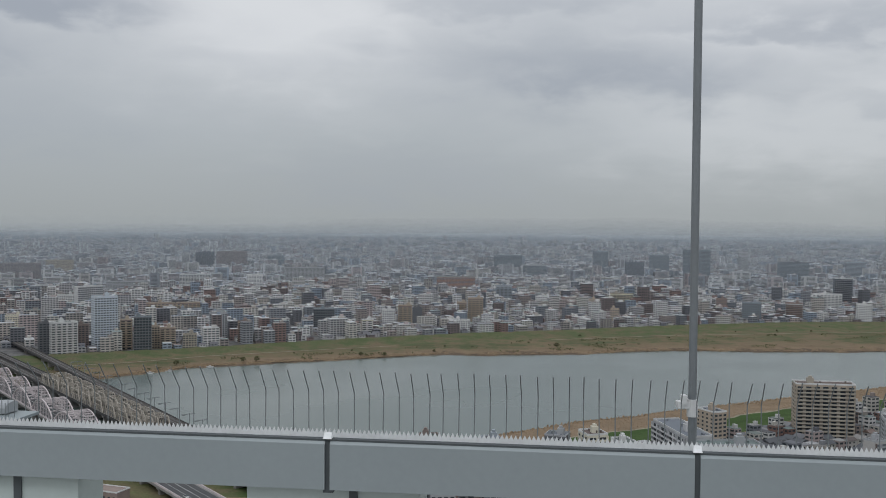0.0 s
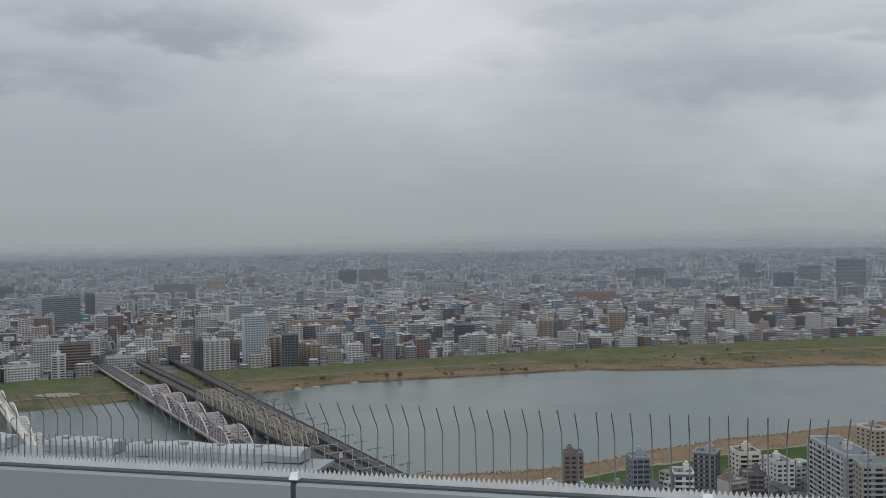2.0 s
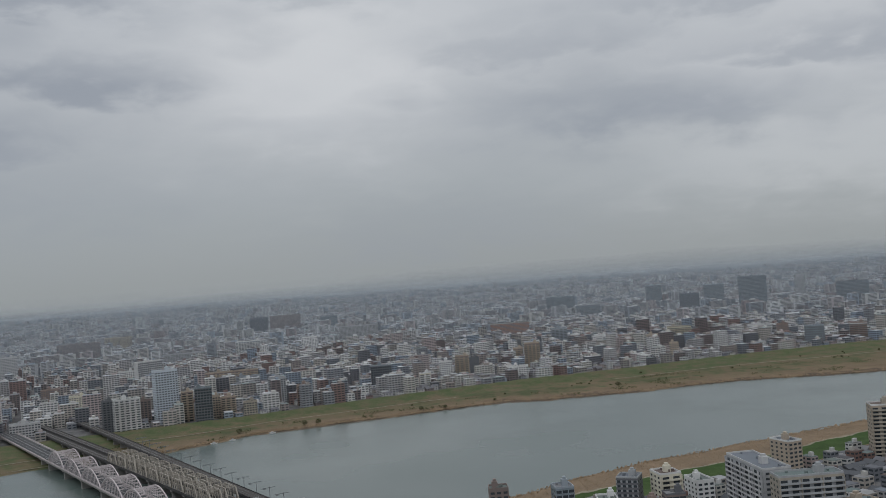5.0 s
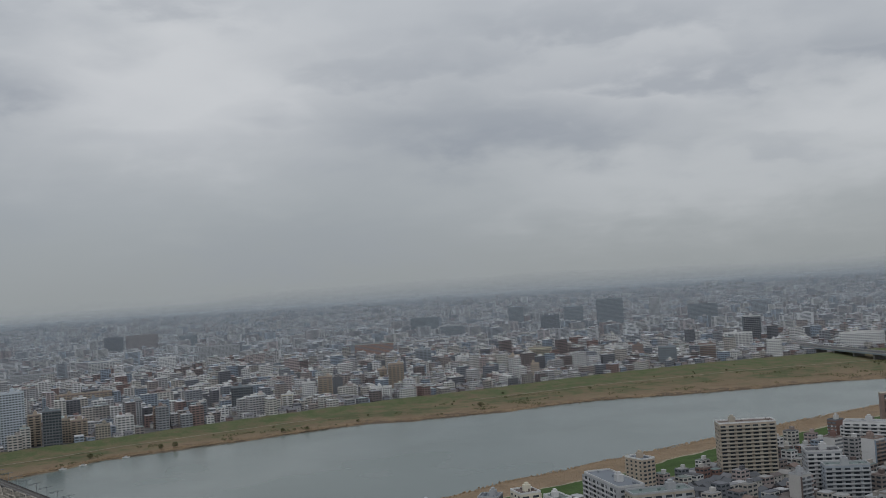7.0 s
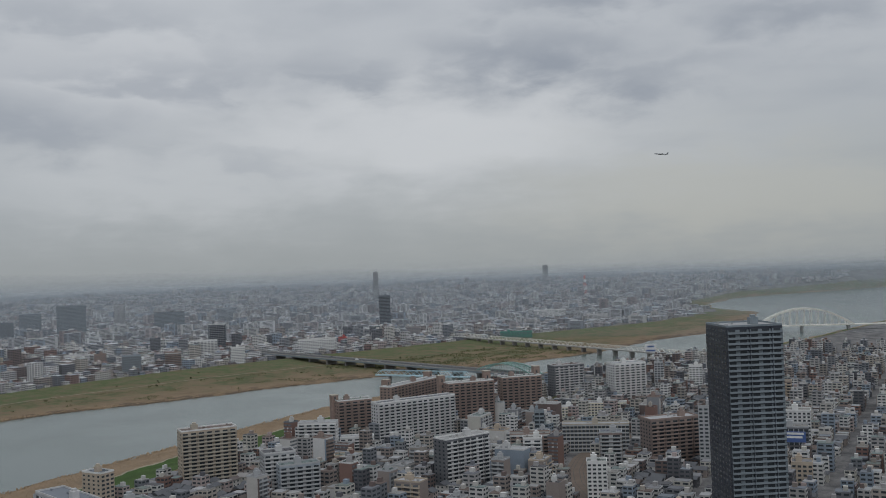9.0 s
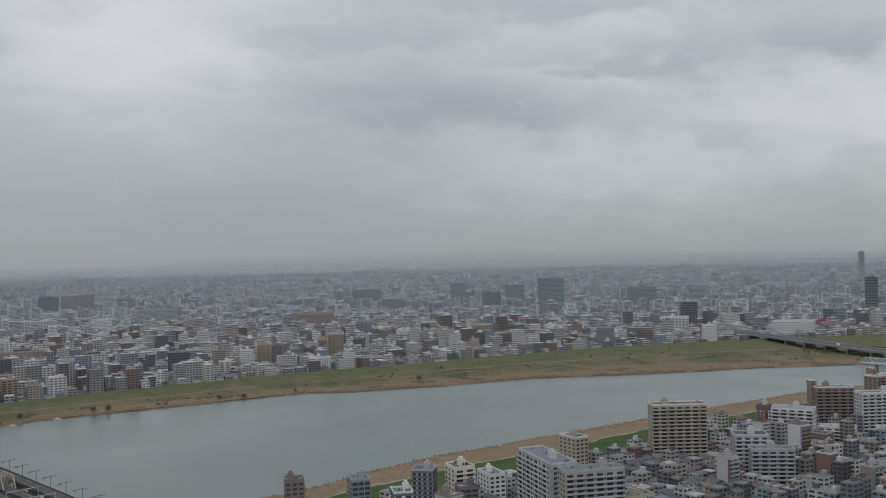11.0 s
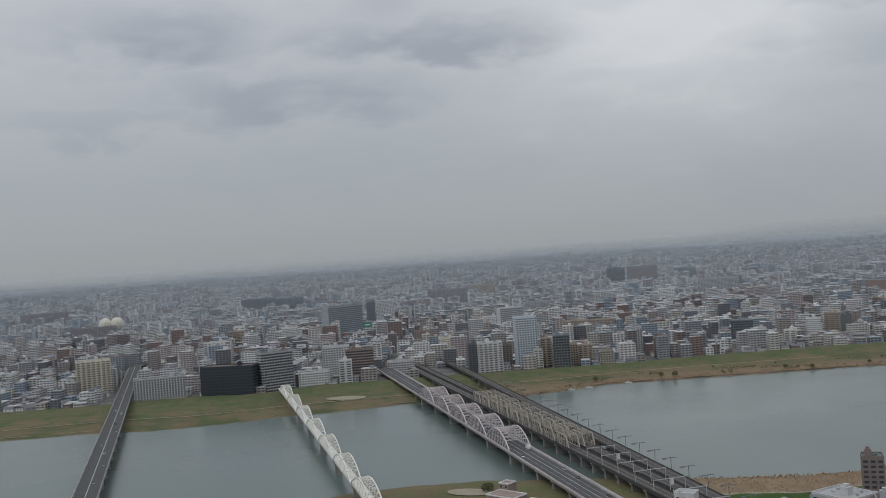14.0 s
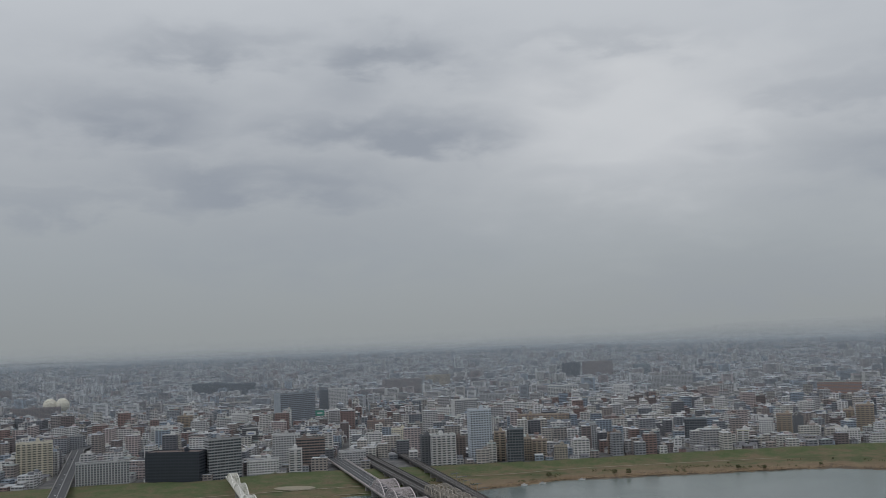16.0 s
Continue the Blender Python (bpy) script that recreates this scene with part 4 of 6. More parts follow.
landmark("apartment_block", "mid-rise pale grey apartment block in the crowded town", 503, 612, 15, 12, 9, -39, wall="lightgrey", accent="white", style="balcony", z=3, storey=2.91, side=True)
landmark("apartment_block", "mid-rise pale blue apartment block in the crowded town", 628, 560, 12, 10, 6, -48, wall="paleblue", style="window", z=3, storey=2.85, side=True)
landmark("apartment_block", "mid-rise beige apartment block in the crowded town", 590, 428, 14, 14, 7, -54, wall="beige", accent="beige", style="window", z=3, storey=3.06, side=True)
landmark("apartment_block", "mid-rise red-brown apartment block in the crowded town", 398, 718, 26, 12, 5, -29, wall="redbrown", accent="beige", style="balcony", z=3, storey=2.55, side=True)
landmark("apartment_block", "low pale grey apartment slab in the crowded town", 449, 796, 31, 13, 4, -29, wall="lightgrey", accent="white", style="balcony", z=3, storey=2.79, side=True)
landmark("apartment_block", "mid-rise pale grey apartment slab in the crowded town", 523, 639, 33, 14, 8, -39, wall="lightgrey", accent="redbrown", style="balcony", z=3, storey=2.94, side=True)


def lift_tower(x, y, yaw, h):
    """A brick stair and lift tower standing at the back of a housing slab."""
    t = thing("lift_tower", "brick-coloured lift tower with a pale flat cap", "tower", pose(x, y, 3, 0, 0, yaw), "lift towers of the brick slabs")
    part("shaft", Shape().box(-3.4, 3.4, -3.6, 3.6, -1, h), M["brick_tile"], t)
    part("cap", Shape().box(-3.6, 3.6, -3.8, 3.8, h + 0.004, h + 0.6), M["tan"], t)
    for k in range(int(h / 6)):
        part("stair_window", Shape().box(-0.7, 0.7, -3.68, -3.55, 4 + 6 * k, 7 + 6 * k), M["glass"], t)


for x_, y_, yaw_, h_ in ((455, 848, -12, 44), (573, 838, -14, 52), (622, 826, -14, 53), (682, 818, -20, 53), (548, 904, 22, 45), (620, 932, 22, 45)):
    lift_tower(x_, y_, yaw_, h_)

# ---- bridges ----
def arch_rib(s, x0, span, y, z, rise, w, n=14):
    p = [(x0 + span * i / n, y, z + rise * (1 - (2 * i / n - 1) ** 2)) for i in range(n + 1)]
    for a, b in zip(p, p[1:]):
        s.beam(a, b, w, w * 1.15)
    return p


def arch_span(bridge, x0, span, half, z, rise, w, mat, label):
    """One bowstring span: two ribs, hangers and the lattice between the ribs."""
    a = Shape()
    left = arch_rib(a, x0, span, -half, z, rise, w)
    part("arch_rib", a, mat, bridge, label)
    b = Shape()
    right = arch_rib(b, x0, span, half, z, rise, w)
    part("arch_rib", b, mat, bridge, label)
    for p in (left, right):
        for q in p[1:-1]:
            part("hanger", Shape().beam((q[0], q[1], z - 0.2), q, w * 0.42), mat, bridge)
    lat = Shape()
    for i in range(2, len(left) - 2):
        lat.beam(left[i], right[i], w * 0.5)
        if i < len(left) - 3:
            lat.beam(left[i], right[i + 1], w * 0.36)
            lat.beam(right[i], left[i + 1], w * 0.36)
    part("top_lattice", lat, mat, bridge)


def pier(bridge, x, y0, y1, top, wide=3.0):
    p = part("pier", Shape().box(x - wide / 2, x + wide / 2, y0, y1, -3, top - 1.2), M["pier"], bridge)
    part("cap", Shape().box(x - wide * 0.7, x + wide * 0.7, y0 - 1, y1 + 1, top - 1.2, top), M["pier"], p)


ROAD = pose(-557.6, 1127.8, 0, 0, 0, -53.2)


def build_road_bridge():
    b = thing("arch_bridge", "pinkish-white steel arch road bridge over the river", "bridge", ROAD)
    part("deck", Shape().box(-90, 900, -10.5, 10.5, 8.2, 9.6), M["pier"], b)
    part("roadway", Shape().box(-90, 900, -8.6, 8.6, 9.604, 9.7), M["asphalt"], b)
    for y in (-10.4, 10.0):
        part("parapet", Shape().box(-90, 900, y, y + 0.4, 9.604, 10.9), M["bridge_pink"], b)
    for y in (-4.4, 4.4):
        part("lane_line", Shape().box(-90, 900, y - 0.12, y + 0.12, 9.704, 9.715), M["line_paint"], b)
    part("centre_line", Shape().box(-90, 900, -0.25, 0.25, 9.704, 9.715), M["line_paint"], b)
    for i in range(5):
        arch_span(b, 181 + 63.6 * i, 62.8, 8.8, 10.2, 11.8, 0.85, M["bridge_pink"], "pinkish-white riveted arch rib")
    for i in range(-1, 24):
        x = 181 + 63.6 * i if 0 <= i <= 5 else (181 - 32 * (0 - i) if i < 0 else 499 + 32 * (i - 5))
        if x < 860:
            pier(b, x, -9, 9, 8.2, 3.2)


PIPE = [53, 137, 221, 305, 390, 474, 558, 642, 726]


def build_pipe_bridge():
    b = thing("arch_bridge", "slender white arched pipe bridge over the river", "bridge", pose(-682.0, 1048.6, 0, 0, 0, -52.0))
    part("deck", Shape().box(30, 760, -3.4, 3.4, 10.4, 12.2), M["bridge_white"], b, "white painted box deck")
    for i in range(8):
        x = PIPE[i]
        arch_span(b, x, PIPE[i + 1] - x - 0.8, 3.9, 11.6, 11.0, 0.75, M["bridge_white"], "white painted arch rib")
        pier(b, PIPE[i + 1], -2.6, 2.6, 10.4, 3.4)



def build_viaduct():
    b = thing("road_bridge", "plain grey girder road bridge with heavy traffic", "bridge", pose(-1036, 1199, 0, 0, 0, -51.8))
    part("deck", Shape().box(-60, 1000, -9, 9, 10.2, 11.8), M["concrete"], b)
    part("roadway", Shape().box(-60, 1000, -8.2, 8.2, 11.804, 11.9), M["asphalt"], b)
    for y in (-9.0, 8.6):
        part("parapet", Shape().box(-60, 1000, y, y + 0.4, 11.804, 12.9), M["concrete"], b)
    part("centre_line", Shape().box(-60, 1000, -0.3, 0.3, 11.904, 11.915), M["line_paint"], b)
    for i in range(26):
        pier(b, -40 + 40 * i, -7, 7, 10.2)
    # the ramp bends on into the town
    c = thing("flyover", "curved grey flyover ramp running into the town", "flyover", pose(-1073, 1246, 0, 0, 0, 0))
    s = Shape()
    p = [(0, 0), (-16, 40), (-12, 86), (8, 126), (30, 166), (40, 220)]
    for a, q in zip(p, p[1:]):
        s.beam((*a, 11.0), (*q, 11.0), 16, 1.6)
    part("deck", s, M["asphalt"], c)
    for x, y in p:
        part("pier", Shape().box(x - 1.5, x + 1.5, y - 5, y + 5, 0, 10.3), M["pier"], c)


def truss_span(bridge, x0, span, y0, y1, z, rise):
    n = 6
    for y in (y0, y1):
        s = Shape()
        k = span / n
        s.beam((x0, y, z), (x0 + span, y, z), 0.55).beam((x0 + k, y, z + rise), (x0 + span - k, y, z + rise), 0.55)
        s.beam((x0, y, z), (x0 + k, y, z + rise), 0.85).beam((x0 + span, y, z), (x0 + span - k, y, z + rise), 0.85)
        for i in range(1, n):
            s.beam((x0 + i * k, y, z), (x0 + i * k, y, z + rise), 0.32)
            if 1 <= i < n - 1:
                s.beam((x0 + i * k, y, z + rise if i < n / 2 else z), (x0 + (i + 1) * k, y, z if i < n / 2 else z + rise), 0.32)
        part("truss_side", s, M["truss_paint"], bridge, "cream riveted truss side")
    s = Shape()
    k = span / n
    for i in range(1, n):
        s.beam((x0 + i * k, y0, z + rise), (x0 + i * k, y1, z + rise), 0.45 if i in (1, n - 1) else 0.28)
        if i % 2 and i < n - 1:
            s.beam((x0 + i * k, y0, z + rise), (x0 + (i + 1) * k, y1, z + rise), 0.2)
    part("top_bracing", s, M["truss_paint"], bridge)


RAILS = pose(-499, 1129, 0, 0, 0, -54.1) @ pose(480, -7.2, 0, 0, 0, 1.3) @ pose(-480, 0, 0)
SIDE_TRACK = pose(-499, 1129, 0.35, 0, 0, -54.1) @ pose(520, 21, 0, 0, 0, -1.2) @ pose(-520, 0, 0)


def build_rail_bridge():
    b = thing("railway_bridge", "weathered truss railway bridge with parallel tracks", "bridge", RAILS)
    aside = RAILS.inverted() @ SIDE_TRACK
    for y0, y1, m in ((0.0, 10.0, None), (13.2, 22.4, None), (0.0, 10.5, aside)):
        part("girder", Shape().box(-160, 900, y0, y1, 8.0, 9.4), M["dark_steel"], b, m=m)
        part("track_bed", Shape().box(-160, 900, y0 + 0.4, y1 - 0.4, 9.404, 9.7), M["ballast"], b, m=m)
        for y in (y0, y1 - 0.3):
            part("kerb", Shape().box(-160, 900, y, y + 0.3, 9.404, 10.4), M["dark_steel"], b, m=m)
        for c in ((y0 + y1) / 2 - 2, (y0 + y1) / 2 + 2):
            for r in (-0.53, 0.53):
                part("rail", Shape().box(-160, 900, c + r - 0.06, c + r + 0.06, 9.704, 9.86), M["rod"], b, m=m)
    for i in range(9):
        for y0, y1 in ((0.5, 9.4), (13.6, 22.0)):
            truss_span(b, 212 + 30 * i, 29.5, y0, y1, 10.0, 9.0)
    for i in range(28):
        x = 32 + 30 * i if i < 16 else 482 + 22 * (i - 15)
        pier(b, x, 1, 22, 8.0, 2.6)
        part("pier", Shape().box(x - 1.3, x + 1.3, 1.5, 9, -3.4, 7.98), M["pier"], b, m=aside)
    # masts that carry the overhead wires
    for i in range(30):
        x = 150 + 27 * i
        m = thing("catenary_mast", "grey steel mast carrying overhead rail wires", "mast", SIDE_TRACK @ pose(x, 10.2, 9.4), "masts along the railway bridge")
        part("post", Shape().box(-0.16, 0.16, -0.16, 0.16, 0, 9.6), M["mast"], m)
        part("arm", Shape().box(-0.14, 0.14, -6.5, 4.5, 8.6, 9.0), M["mast"], m)
        part("wire_bar", Shape().box(-0.1, 0.1, -6.0, -3.2, 7.9, 8.3), M["mast"], m)
        if x > 515:
            g = thing("wire_gantry", "pale grey portal gantry across the tracks", "gantry", RAILS @ pose(x - 9, 0, 9.4), "gantries along the railway bridge")
            for y in (0.4, 11.6, 22.0):
                part("post", Shape().box(-0.15, 0.15, y - 0.15, y + 0.15, 0, 8.2), M["lightgrey"], g)
            part("crossbeam", Shape().box(-0.16, 0.16, 0.2, 22.2, 7.3, 7.7), M["lightgrey"], g)
            if i % 3 == 0:
                part("signal_board", Shape().box(-0.2, 0.2, 12, 14.2, 3.4, 7.2), M["white"], g)
            for q in (4.6, 16.8):
                part("wire_drop", Shape().box(-0.08, 0.08, q - 1.4, q + 1.4, 6.2, 6.45), M["mast"], g)


def build_right_bridges():
    b = thing("road_bridge", "long dark highway bridge with a green arch span", "bridge", pose(770, 1779, 0, 0, 0, -82.5))
    part("deck", Shape().box(-260, 900, -13, 13, 10.2, 12.6), M["steel_blue"], b)
    part("roadway", Shape().box(-260, 900, -12, 12, 12.604, 12.7), M["asphalt"], b)
    for y in (-13, 12.6):
        part("parapet", Shape().box(-260, 900, y, y + 0.4, 12.604, 14.0), M["concrete"], b)
    for i in range(22):
        pier(b, -240 + 52 * i, -10, 10, 10.2, 3.4)
    arch_span(b, 640, 110, 10, 12.6, 13, 1.4, M["bridge_green"], "green painted arch rib")
    c = thing("truss_bridge", "low pale-blue truss bridge beside the highway", "bridge", pose(738, 1240, 0, 0, 0, -62))
    part("deck", Shape().box(0, 150, -4, 4, 9, 10.5), M["bridge_blue"], c)
    for y in (-4, 4):
        s = Shape()
        for k in range(10):
            s.beam((15 * k, y, 10.5), (15 * k + 7.5, y, 17), 0.6).beam((15 * k + 7.5, y, 17), (15 * k + 15, y, 10.5), 0.6)
        s.beam((7.5, y, 17), (142.5, y, 17), 0.7)
        part("truss_side", s, M["bridge_blue"], c)
    for i in range(4):
        part("pier", Shape().box(20 + 36 * i, 23 + 36 * i, -3.5, 3.5, -3, 9), M["pier"], c)
    d = thing("railway_bridge", "pale low truss railway bridge on many piers", "bridge", pose(1204, 1623, 0, 0, 0, -92))
    part("girder", Shape().box(-80, 640, -5, 5, 9.6, 11.6), M["concrete"], d)
    for i in range(12):
        for y in (-4.6, 4.6):
            s = Shape()
            for k in range(5):
                a = 60 * i - 80 + 12 * k
                s.beam((a, y, 11.6), (a + 6, y, 17.4), 0.5).beam((a + 6, y, 17.4), (a + 12, y, 11.6), 0.5)
            s.beam((60 * i - 74, y, 17.4), (60 * i - 26, y, 17.4), 0.6)
            part("truss_side", s, M["bridge_white"], d)
    for i in range(18):
        pier(d, -70 + 40 * i, -4.5, 4.5, 9.6, 3.0)
    e = thing("arch_bridge", "far white arch bridge over the upper river", "bridge", pose(1672, 1300, 0, 0, 0, -42))
    part("deck", Shape().box(-10, 700, -8, 8, 12, 14), M["bridge_white"], e)
    arch_span(e, 0, 190, 7, 13, 34, 3.0, M["bridge_white"], "white painted arch rib")
    for i in range(9):
        pier(e, 0 + 90 * i, -6, 6, 12, 4)
    r = thing("elevated_railway", "pale elevated railway crossing the far town", "viaduct", pose(90, 2420, 3, 0, 0, 3))
    part("deck", Shape().box(0, 470, -6, 6, 9, 13), M["lightgrey"], r)
    for i in range(20):
        part("pier", Shape().box(10 + 24 * i, 12 + 24 * i, -4, 4, -3, 9), M["pier"], r)


build_road_bridge()
build_pipe_bridge()
build_viaduct()
build_rail_bridge()
build_right_bridges()
for k in range(0, 100, 2):
    for x0, y0, yaw, half in ((-560, 1126, -53.2, 16), (-508, 1122, -54.1, 26), (-1036, 1199, -51.8, 16), (770, 1779, -82.5, 20), (1204, 1623, -92, 12)):
        s_ = k * 10 - 100
        off = 18 if half == 26 else 0
        occupy(x0 + s_ * math.cos(radians(yaw)) - off * math.sin(radians(yaw)), y0 + s_ * math.sin(radians(yaw)) + off * math.cos(radians(yaw)), half)

# ---- signs, mast, tracks ----
def billboard(label, x, y, z, w, h, yaw, board, bars):
    t = thing("billboard", label, "billboard", pose(x, y, z, 0, 0, yaw))
    face = part("board", Shape().box(-w / 2, w / 2, -0.3, 0.3, 1.2, 1.2 + h), M[board], t)
    for a in (-w * 0.38, w * 0.38):
        part("stand", Shape().box(a - 0.2, a + 0.2, 0.31, 0.7, -0.6, 1.2 + h * 0.8), M["mast"], t)
    for i, (a, b, q, m) in enumerate(bars):
        part("sign_bar", Shape().box(a * w, b * w, -0.36, -0.304, 1.2 + h * q, 1.2 + h * (q + 0.2)), M[m], face)


billboard("white roof billboard with a dark blue band", 997, 950, 36, 15, 11, -46, "white", ((-0.4, 0.4, 0.1, "sign_blue"), (-0.3, 0.3, 0.6, "sign_blue")))
billboard("blue and white roof billboard", 641, 470, 25, 16, 8, -54, "sign_blue", ((-0.42, 0.42, 0.72, "white"), (-0.35, 0.35, 0.38, "white")))
billboard("green roof sign in the far town", -812, 1540, 34, 15, 9, 28, "green", ((-0.3, 0.3, 0.4, "white"),))
billboard("white roof sign with dark bars", -1092, 1560, 34, 20, 9, 35, "white", ((-0.4, -0.12, 0.35, "darkgrey"), (0.1, 0.4, 0.35, "darkgrey")))
billboard("white roof sign in the far town", -690, 1120, 48, 12, 5, 30, "white", ((-0.3, 0.3, 0.35, "sign_blue"),))


def build_radio_mast():
    k = 0.78
    x, y = 3165 * k, 3402 * k
    t = thing("radio_mast", "red and white lattice radio mast far off", "mast", pose(x, y, float(land_height(x, y))))
    for i in range(6):
        a, b = 7 * (1 - i / 6.5), 7 * (1 - (i + 1) / 6.5)
        s = Shape()
        for sx, sy in ((-1, -1), (1, -1), (1, 1), (-1, 1)):
            s.beam((sx * a, sy * a, 13 * i), (sx * b, sy * b, 13 * i + 13), 1.0)
        s.beam((-a, -a, 13 * i), (b, -b, 13 * i + 13), 0.6).beam((a, -a, 13 * i), (-b, -b, 13 * i + 13), 0.6)
        part("lattice_stage", s, M["red"] if i % 2 else M["white"], t)


build_radio_mast()


def ribbon(p, w, z):
    """A flat band along the points p."""
    s = Shape()
    q = []
    for i, a in enumerate(p):
        b, c = p[max(0, i - 1)], p[min(len(p) - 1, i + 1)]
        d = Vector((c[0] - b[0], c[1] - b[1])).normalized()
        q.append(((a[0] - d.y * w / 2, a[1] + d.x * w / 2, z), (a[0] + d.y * w / 2, a[1] - d.x * w / 2, z)))
    s.v = [v for pair in q for v in pair]
    s.f = [(2 * i, 2 * i + 1, 2 * i + 3, 2 * i + 2) for i in range(len(p) - 1)]
    s.m = [0] * len(s.f)
    return s


TRACK = [(455, 470), (478, 520), (503, 560), (530, 592), (565, 622), (610, 648), (670, 672)]
line_ = thing("railway_line", "brown ballasted railway line curving through the town", "railway", pose(0, 0, 0), kind="structure")
part("ballast", ribbon(TRACK, 17, 3.25), M["rail_soil"], line_)
for o in (-5.5, -2.5, 2.5, 5.5):
    part("rail", ribbon([(x + o * 0.75, y - o * 0.6) for x, y in TRACK], 0.35, 3.32), M["dark_steel"], line_)
for (x0, y0), (x1, y1) in zip(TRACK, TRACK[1:]):
    for k_ in range(5):
        occupy(x0 + (x1 - x0) * k_ / 5, y0 + (y1 - y0) * k_ / 5, 9.5)


def flyover(label, p, w, top):
    t = thing("flyover", label, "flyover", pose(0, 0, 0))
    s = Shape()
    for a, b in zip(p, p[1:]):
        s.beam((*a, top - 1), (*b, top - 1), w, 2.0)
    part("deck", s, M["concrete"], t)
    for (x0, y0), (x1, y1) in zip(p, p[1:]):
        for k in range(4):
            x, y = x0 + (x1 - x0) * k / 4, y0 + (y1 - y0) * k / 4
            part("pier", Shape().box(x - 1.5, x + 1.5, y - 1.5, y + 1.5, 0, top - 2.004), M["pier"], t)
            occupy(x, y, w * 0.7)


flyover("long pale elevated road across the far town", [(-1760, 2050), (-1560, 2120), (-1357, 2170), (-1150, 2240)], 16, 14)
flyover("long pale elevated road across the far town", [(80, 2560), (330, 2600), (620, 2580)], 18, 15)

# ---- the town beyond the river and round the near bank, joined by district ----
def town_mesh(s, x, y, w, d, h, yaw, z0, floors, detail, k=1.0):
    c, n = math.cos(yaw), math.sin(yaw)
    s.turned(x, y, w, d, z0 - 1, z0 + h, c, n, 0)
    s.turned(x, y, w * 0.94, d * 0.94, z0 + h + 0.02, z0 + h + 0.35 * k, c, n, 1)
    if floors > 3:
        s.turned(x + 0.2 * w * c, y + 0.2 * w * n, w * 0.3, d * 0.35, z0 + h + 0.3 * k, z0 + h + 3.2 * k, c, n, 0)
    st = h / floors
    for side in range(4):
        a = yaw + side * math.pi / 2
        ux, uy = math.cos(a), math.sin(a)
        nx, ny = uy, -ux
        if nx * x + ny * y > 0:
            continue
        L, off = (w, d) if side % 2 == 0 else (d, w)
        q = 0.06 * k
        bx, by = x + nx * (off / 2 + q), y + ny * (off / 2 + q)
        m = max(2, int(L / 4.2)) if detail else 1
        for f in range(floors):
            za, zb = z0 + f * st + st * 0.32, z0 + f * st + st * 0.78
            for i in range(m):
                t0, t1 = -L / 2 + L * (i + 0.16) / m, -L / 2 + L * (i + 0.84) / m
                s.quad([(bx + ux * t0, by + uy * t0, za), (bx + ux * t1, by + uy * t1, za), (bx + ux * t1, by + uy * t1, zb), (bx + ux * t0, by + uy * t0, zb)], 2)


def gable(s, x, y, w, d, h, yaw, z0):
    """A small house with a pitched roof, joined into a district."""
    c, n = math.cos(yaw), math.sin(yaw)
    s.turned(x, y, w, d, z0 - 1, z0 + h, c, n, 0)
    P = lambda a, b, z: (x + a * c - b * n, y + a * n + b * c, z)
    e, r = 0.4, h + d * 0.26
    k = len(s.v)
    s.v += [P(-w / 2 - e, -d / 2 - e, z0 + h - 0.1), P(w / 2 + e, -d / 2 - e, z0 + h - 0.1), P(w / 2 + e, d / 2 + e, z0 + h - 0.1), P(-w / 2 - e, d / 2 + e, z0 + h - 0.1), P(-w / 2 - e, 0, z0 + r), P(w / 2 + e, 0, z0 + r)]
    s.f += [(k, k + 1, k + 5, k + 4), (k + 2, k + 3, k + 4, k + 5), (k + 3, k, k + 4), (k + 1, k + 2, k + 5), (k, k + 3, k + 2, k + 1)]
    s.m += [3] * 5
    for side in range(4):
        a = yaw + side * math.pi / 2
        ux, uy = math.cos(a), math.sin(a)
        nx, ny = uy, -ux
        if nx * x + ny * y > 0:
            continue
        L, off = (w, d) if side % 2 == 0 else (d, w)
        bx, by = x + nx * (off / 2 + 0.05), y + ny * (off / 2 + 0.05)
        for f in range(2):
            for t in (-0.22, 0.2):
                za = z0 + 0.9 + f * 2.8
                s.quad([(bx + ux * (t * L - 0.8), by + uy * (t * L - 0.8), za), (bx + ux * (t * L + 0.8), by + uy * (t * L + 0.8), za), (bx + ux * (t * L + 0.8), by + uy * (t * L + 0.8), za + 1.2), (bx + ux * (t * L - 0.8), by + uy * (t * L - 0.8), za + 1.2)], 2)


def sector(x, y, lo=-60, hi=58):
    return lo < math.degrees(math.atan2(x, y)) < hi


